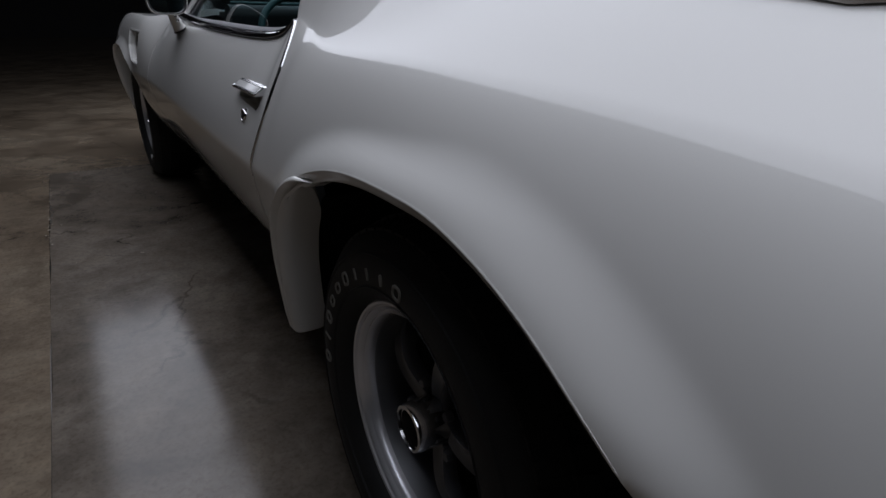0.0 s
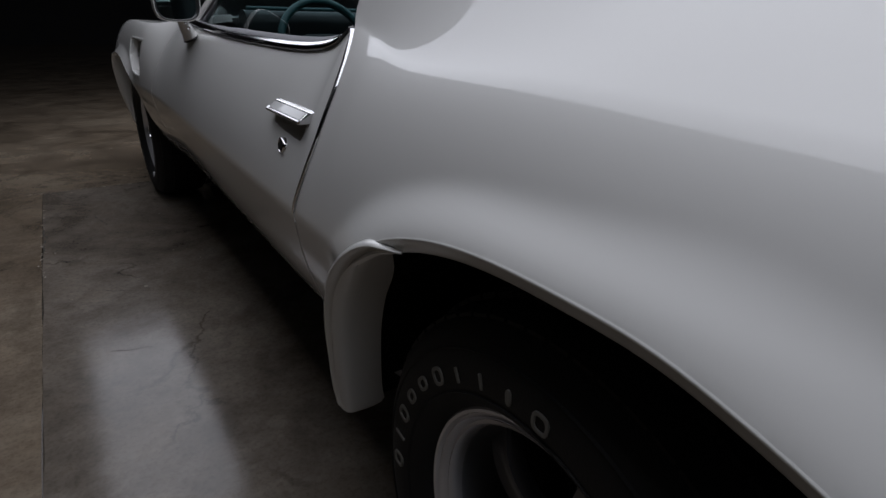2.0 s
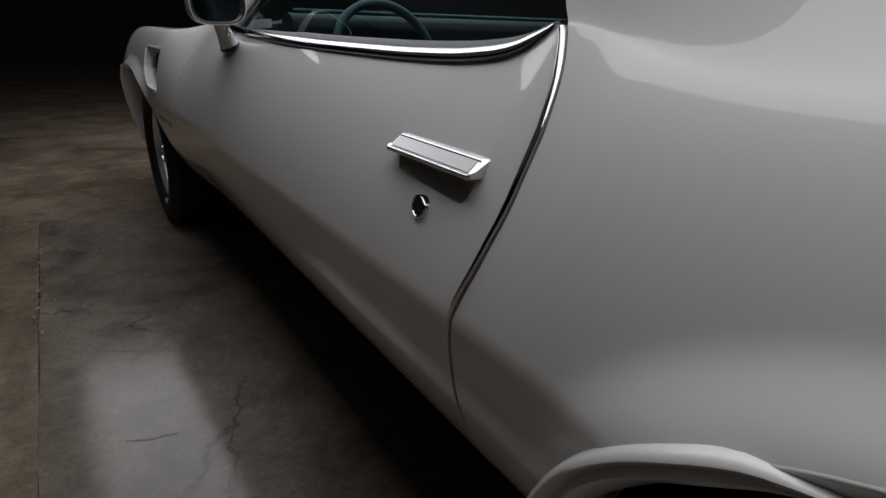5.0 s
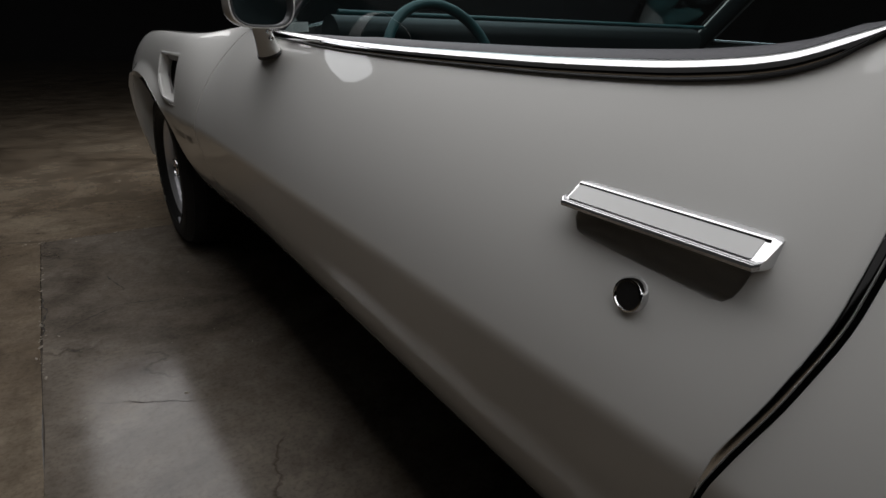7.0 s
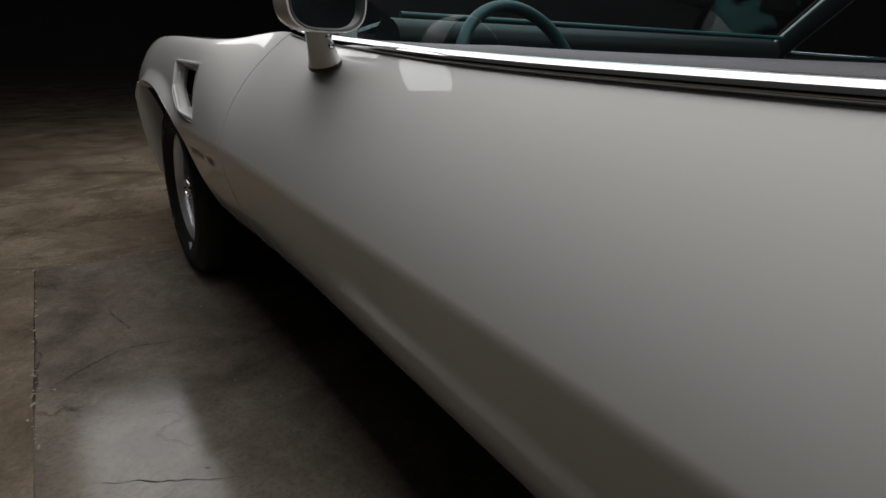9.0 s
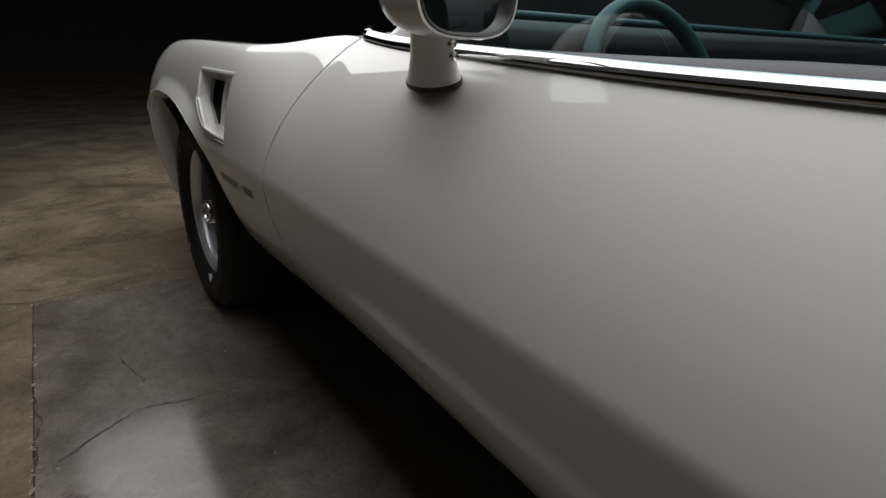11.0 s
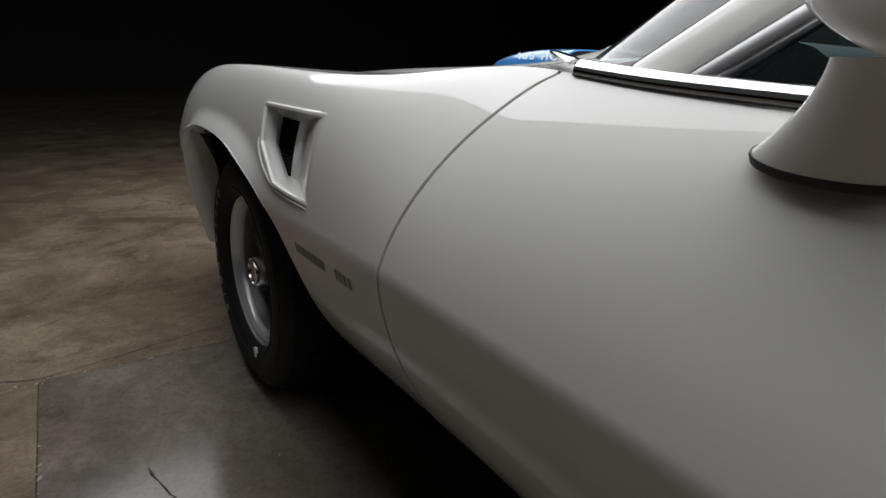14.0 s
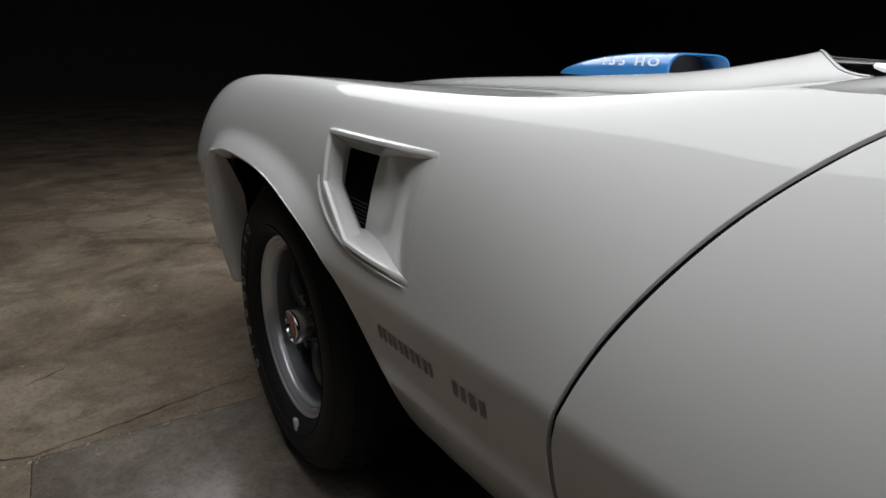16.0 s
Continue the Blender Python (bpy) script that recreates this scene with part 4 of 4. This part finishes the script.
    bm = lathe([(-.002, .0100), (-.0036, .0094), (-.0040, .0)], 30)
    bm.transform(Matrix.Translation(c) @ Matrix.Rotation(math.radians(9), 4, "Y"))
    if far:
        flip_x(bm)
    part("lock_barrel", bm, MESH, lk, "black lock face")
    # inner door card and lock button
    bm = box(bmesh.new(), -.775, -.735, .50, 1.76, .33, .785, .01)
    if far:
        flip_x(bm)
    part("door_card", bm, TEAL_SHADE, d, "teal vinyl inner door card, darkened for cabin shade")
    bm = lathe([(0, .0), (0, .004), (-.014, .0045), (-.018, .006), (-.022, .0055), (-.024, .0)], 16)
    bm.transform(Matrix.Translation((-.748, .93, .785)) @ Matrix.Rotation(math.radians(90), 4, "Y") @ Matrix.Rotation(0, 4, "X"))
    if far:
        flip_x(bm)
    part("lock_button", bm, SILVER, d, "small pale lock button")


for far, d in enumerate(doors):
    door_parts(d, bool(far))


def fender_trim(f, far):
    """The short end of the bright moulding at the foot of the windscreen."""
    cx, cy, cz = curve((0, .8005), (.5, .777), (1, .752)), curve((0, 1.783), (.5, 1.824), (1, 1.864)), curve((0, .8310), (.5, .8365), (1, .8410))
    out = Vector((-.86, .5, 0))
    rings = []
    for t in np.linspace(0, 1, 12):
        p = Vector((-float(cx(t)), float(cy(t)), float(cz(t))))
        w = (.85 - .25 * t) * (1 if .01 < t < .99 else .7)
        rings.append([p + out * (o * w) + Vector((0, 0, u * w)) for o, u in ((-.013, -.006), (-.013, .0008), (-.010, .0022), (-.003, .0026), (.0035, .0010), (.0055, -.0022), (.004, -.006))])
    bm = sweep(rings)
    if far:
        flip_x(bm)
    part("windscreen_corner", bm, CHROME, f, "chrome windscreen corner piece", sharp=50)


def vent(f, far):
    """The air outlet behind the front wheel: a raised rim, a sloping floor and a black mesh."""
    V = Vector

    def at(y, z, off):
        return V((-float(X(np.array(y), np.array(z))) - off, y, z))
    # lip: rear top, front top, front knee, front foot, rear foot; pocket: the matching corners of the mesh
    lip = [V((2.166, .7455)), V((2.411, .7435)), V((2.396, .678)), V((2.315, .6195)), V((2.170, .6125))]
    deep = [V((2.328, .7195)), V((2.411, .7185)), V((2.409, .668)), V((2.346, .6245)), V((2.334, .6255))]
    mid = sum(lip, V((0, 0))) / 5
    cols = []
    for k in range(5):
        a, b, c, d = lip[k], lip[(k + 1) % 5], deep[k], deep[(k + 1) % 5]
        for t in (0, .015, .035, .07, .12, .2, .35, .5, .65, .8, .88, .93, .965, .985):
            front = {0: min(1, t / .12), 3: min(1, (1 - t) / .12), 4: 0}.get(k, 1)
            raised = .0055 * {0: min(1, t / .5), 3: min(1, (1 - t) / .6), 4: 0}.get(k, 1)
            cols.append((a.lerp(b, t), c.lerp(d, t), front, raised, k == 4))
    n = len(cols)
    rings = []
    for i, (e, m, front, h, rear) in enumerate(cols):
        # corners rounded a little
        e = (cols[i - 1][0] + e * 2 + cols[(i + 1) % n][0]) / 4 if i % 14 in (0, 1, 13) else e
        out = (cols[(i + 1) % n][0] - cols[i - 1][0]).normalized()
        out = V((-out.y, out.x))
        if out.dot(e - mid) < 0:
            out = -out
        col = [at(*(e + out * q), o) for q, o in ((.0035, -.0015 if not rear else -.0004), (.0028, h * .6), (.0016, h + .0002), (-.0008, h + .0002), (-.0030, h * .9), (-.0046, h * .3 - .0004))]
        for t in (.04, .12, .22, .35, .5, .65, .8, .92, 1):
            wall = .034 * t ** .9
            floor_ = .034 * (t ** 1.5 * (3 - 2 * t ** 1.5) * .75 + .25 * t ** 3)
            p = (e - out * .0046).lerp(m, t)
            col.append(at(p.x, p.y, -(wall * front + floor_ * (1 - front)) + h * .3 * (1 - t)))
        rings.append(col)
    bm = sweep(rings + rings[:1], closed=False)
    bmesh.ops.remove_doubles(bm, verts=bm.verts, dist=1e-6)
    v = part("fender_vent", flip_x(bm) if far else bm, PAINT, f, "white moulded air outlet with a black mesh", sharp=32)
    ridge = [at(y, z, .0012) for y, z in ((2.420, .684), (2.417, .672), (2.404, .655), (2.380, .6375), (2.350, .6225), (2.322, .6135), (2.28, .6095), (2.23, .6075), (2.178, .6075))]
    bm = tube(ridge, lambda t: .0026 * min(1, t * 6 + .2, (1 - t) * 5 + .15), 8)
    part("vent_ridge", flip_x(bm) if far else bm, PAINT, v, sharp=60)
    # mesh insert
    bm = bmesh.new()
    bm.faces.new([bm.verts.new(at(*(p + (p - mid) * .1), -.0345)) for p in deep])
    bmesh.ops.solidify(bm, geom=bm.faces[:], thickness=.004)
    part("mesh_insert", flip_x(bm) if far else bm, BLACK, v, "black mesh insert", smooth=False)
    for k in range(6):
        z = .632 + k * .005
        bm = tube([at(2.334, z, -.0335), at(min(2.408, 2.352 + .0095 * k), z, -.0335)], .0007, 5)
        part("mesh_wire", flip_x(bm) if far else bm, TRIM, v)


def fender_marks(f, far):
    """Small grey marks in a row below the crease."""
    y = 2.243
    widths = [.019, .019, .020, .020, .017, 0, .022, .025]
    for w in widths:
        if w == 0:
            y -= .030
            continue
        z0, z1 = .519, .537
        bm = bmesh.new()
        for yy0, yy1, a, b in ((y, y - w * .36, z0, z1), (y - w * .60, y - w * .94, z0, z1), (y - w * .3, y - w * .7, z0 + .015, z1 - .003)):
            q = [bm.verts.new((-float(X(np.array(p), np.array(z))) - .0009, p, z)) for p, z in ((yy0, a), (yy1, a), (yy1, b), (yy0, b))]
            bm.faces.new(q)
        if far:
            flip_x(bm)
        part("name_mark", bm, DECAL, f, "grey decal bar", smooth=False)
        y -= w + .0045


for far, f in enumerate(fenders):
    fender_trim(f, bool(far))
    vent(f, bool(far))
    fender_marks(f, bool(far))


def mirror(far):
    """A bullet-shaped door mirror on a short foot."""
    m = empty("door_mirror", doors[int(far)])
    c = Vector((-.889, 1.462, .872))

    def put(bm):
        return flip_x(bm) if far else bm
    # foot
    rings = []
    for t in np.linspace(0, 1, 12):
        base = Vector((-.846, 1.520, .780))
        top = Vector((-.872, 1.486, .836))
        p = base.lerp(top, t)
        ly = .017 * (1 - t) ** 2 + .034 + .006 * t ** 3
        lx = .005 * (1 - t) ** 2 + .016
        rings.append([p + Vector((lx * .8 * math.cos(a), ly * math.sin(a), .010 * (1 - t) * math.cos(a))) for a in (2 * math.pi * k / 56 for k in range(56))])
    part("mirror_foot", put(sweep(rings)), PAINT, m, "white mirror foot", sharp=60)
    rings = []
    for o, s in ((-.005, .98), (-.0015, 1.0), (.0006, .985)):
        base = Vector((-.846, 1.520, .780)) + Vector((-.2 * o, 0, o))
        rings.append([base + Vector((.0220 * .8 * s * math.cos(a), .0525 * s * math.sin(a), .010 * math.cos(a))) for a in (2 * math.pi * k / 56 for k in range(56))])
    part("foot_gasket", put(sweep(rings)), TRIM, m, "black rubber gasket")
    # shell, open to the rear
    rings = []
    for t in np.linspace(0, 1, 18):
        y = c.y + .075 - .137 * t
        k = math.sin(min(1, t * 1.15 + .03) * math.pi / 2) ** .62
        hw, hh = .056 * k, .050 * k
        cz = c.z
        rings.append([Vector((c.x + hw * math.copysign(abs(math.cos(a)) ** .62, math.cos(a)), y, cz + hh * math.copysign(abs(math.sin(a)) ** .62, math.sin(a)))) for a in (2 * math.pi * q / 40 for q in range(40))])
    last = rings[-1]
    cc = Vector((c.x, last[0].y, c.z))
    for f2, dy in ((.99, -.004), (.955, -.005), (.93, -.001), (.915, .014)):
        rings.append([cc + (v - cc) * f2 + Vector((0, dy, 0)) for v in last])
    part("mirror_shell", put(sweep(rings, caps=True)), PAINT, m, "white bullet-shaped mirror shell", sharp=50)
    bm = sweep([[cc + (v - cc) * .955 + Vector((0, -.0046, 0)) for v in last], [cc + (v - cc) * .93 + Vector((0, -.0056, 0)) for v in last], [cc + (v - cc) * .885 + Vector((0, -.0040, 0)) for v in last], [cc + (v - cc) * .87 + Vector((0, .006, 0)) for v in last]], caps=False)
    part("mirror_bezel", put(bm), TRIM, m, "black mirror bezel")
    bm = bmesh.new()
    bm.faces.new([bm.verts.new(cc + (v - cc) * .88 + Vector((0, .0015 + .07 * (v.x - cc.x), 0))) for v in last])
    part("mirror_glass", put(bm), MIRROR, m, "mirror glass", smooth=False)
    for z, sx, sy in ((.818, -.8640, 1.4560), (.806, -.8580, 1.4610)):
        bm = lathe([(.002, .0), (-.002, .004), (.0, .0045), (.003, .0045)], 12)
        bm.transform(Matrix.Translation((sx, sy, z)) @ Matrix.Rotation(math.radians(90), 4, "Z"))
        part("screw", put(bm), CHROME, m)


mirror(False)

# ---------------------------------------------------------------- the car: cabin
def cabin():
    rings = []
    for x in np.linspace(-.66, .66, 40):
        n = 10
        ring = []
        for k in range(n):
            a = math.pi * (k / (n - 1))
            ring.append(Vector((x, 1.66 + .05 * math.cos(a) , .815 + .040 * math.sin(a))))
        ring += [Vector((x, 1.63, .66)), Vector((x, 1.72, .58)), Vector((x, 1.78, .60))]
        ring = [Vector((x, 1.79, .795))] + ring[:] + [Vector((x, 1.79, .6))]
        rings.append(ring)
    dash = part("dashboard", sweep(rings), TEAL_SHADE, car, "teal padded dashboard, darkened for cabin shade", sharp=50)
    part("dash_pad_edge", tube([(x, 1.612, .859) for x in np.linspace(-.66, .66, 30)], .006, 10), TEAL_MID, dash, "teal dashboard edge roll")
    # steering wheel
    sw = empty("steering_wheel", car, pose(-.45, 1.51, .755, 66, 0, 0))
    bm = bmesh.new()
    n, k2 = 56, 12
    vs = []
    for i in range(n):
        a = 2 * math.pi * i / n
        vs.append([bm.verts.new(((.140 + .0115 * math.cos(b)) * math.cos(a), (.140 + .0115 * math.cos(b)) * math.sin(a), .0135 * math.sin(b))) for b in (2 * math.pi * j / k2 for j in range(k2))])
    for i in range(n):
        for j in range(k2):
            p, q = vs[i], vs[(i + 1) % n]
            bm.faces.new((p[j], q[j], q[(j + 1) % k2], p[(j + 1) % k2]))
    part("wheel_rim", bm, TEAL_MID, sw, "dark teal steering wheel rim")
    for a in (-20, 200):
        part("wheel_spoke", tube([(.03 * math.cos(a * D), .03 * math.sin(a * D), -.02), (.10 * math.cos(a * D), .10 * math.sin(a * D), -.022), (.137 * math.cos(a * D), .137 * math.sin(a * D), 0)], .011, 8, .5), SATIN, sw)
    part("horn_pad", box(bmesh.new(), -.06, .06, -.045, .045, -.035, -.008, .012), TEAL_SHADE, sw)
    part("steering_column", tube([(-.45, 1.52, .75), (-.43, 1.72, .66)], .03, 14), TEAL_SHADE, car)
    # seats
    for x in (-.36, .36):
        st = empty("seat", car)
        part("seat_cushion", box(bmesh.new(), x - .25, x + .25, .62, 1.15, .33, .52, .06, 4), TEAL_SHADE, st, "teal vinyl seat cushion, darkened for cabin shade")
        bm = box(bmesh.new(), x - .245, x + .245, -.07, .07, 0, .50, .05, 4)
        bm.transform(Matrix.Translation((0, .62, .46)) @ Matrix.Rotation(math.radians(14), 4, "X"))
        part("seat_back", bm, TEAL_SHADE, st, "teal vinyl seat back, darkened for cabin shade")
    part("rear_shelf", box(bmesh.new(), -.56, .56, -.7, .30, .745, .76, .004), TEAL_SHADE, car, "teal rear shelf, darkened for cabin shade")
    # inner trim at the foot of the far windscreen pillar
    part("pillar_cover", tube([(.69, 1.80, .802), (.685, 1.76, .817), (.675, 1.71, .824), (.67, 1.68, .818)], .016, 10), TEAL, car, "pale teal pillar cover")


cabin()


def ends():
    """The nose and tail caps and the bumpers, plain and painted."""
    for nm, y0, y1 in (("nose", 3.70, 3.80), ("tail", -1.05, -1.14)):
        rings = []
        for t in np.linspace(0, 1, 8):
            y = y0 + (y1 - y0) * t
            s = math.cos(t * 1.2) ** .5
            yy = max(-1.12, min(3.78, y0))
            w, zt = float(W(yy)) * s, float(ZT(yy))
            rings.append([Vector((w * math.copysign(abs(math.cos(a)) ** .4, math.cos(a)), y, .46 + (zt - .46) * s * math.copysign(abs(math.sin(a)) ** .4, math.sin(a)))) for a in (2 * math.pi * k / 40 for k in range(40))])
        part(nm, sweep(rings), PAINT, car, sharp=50)


ends()
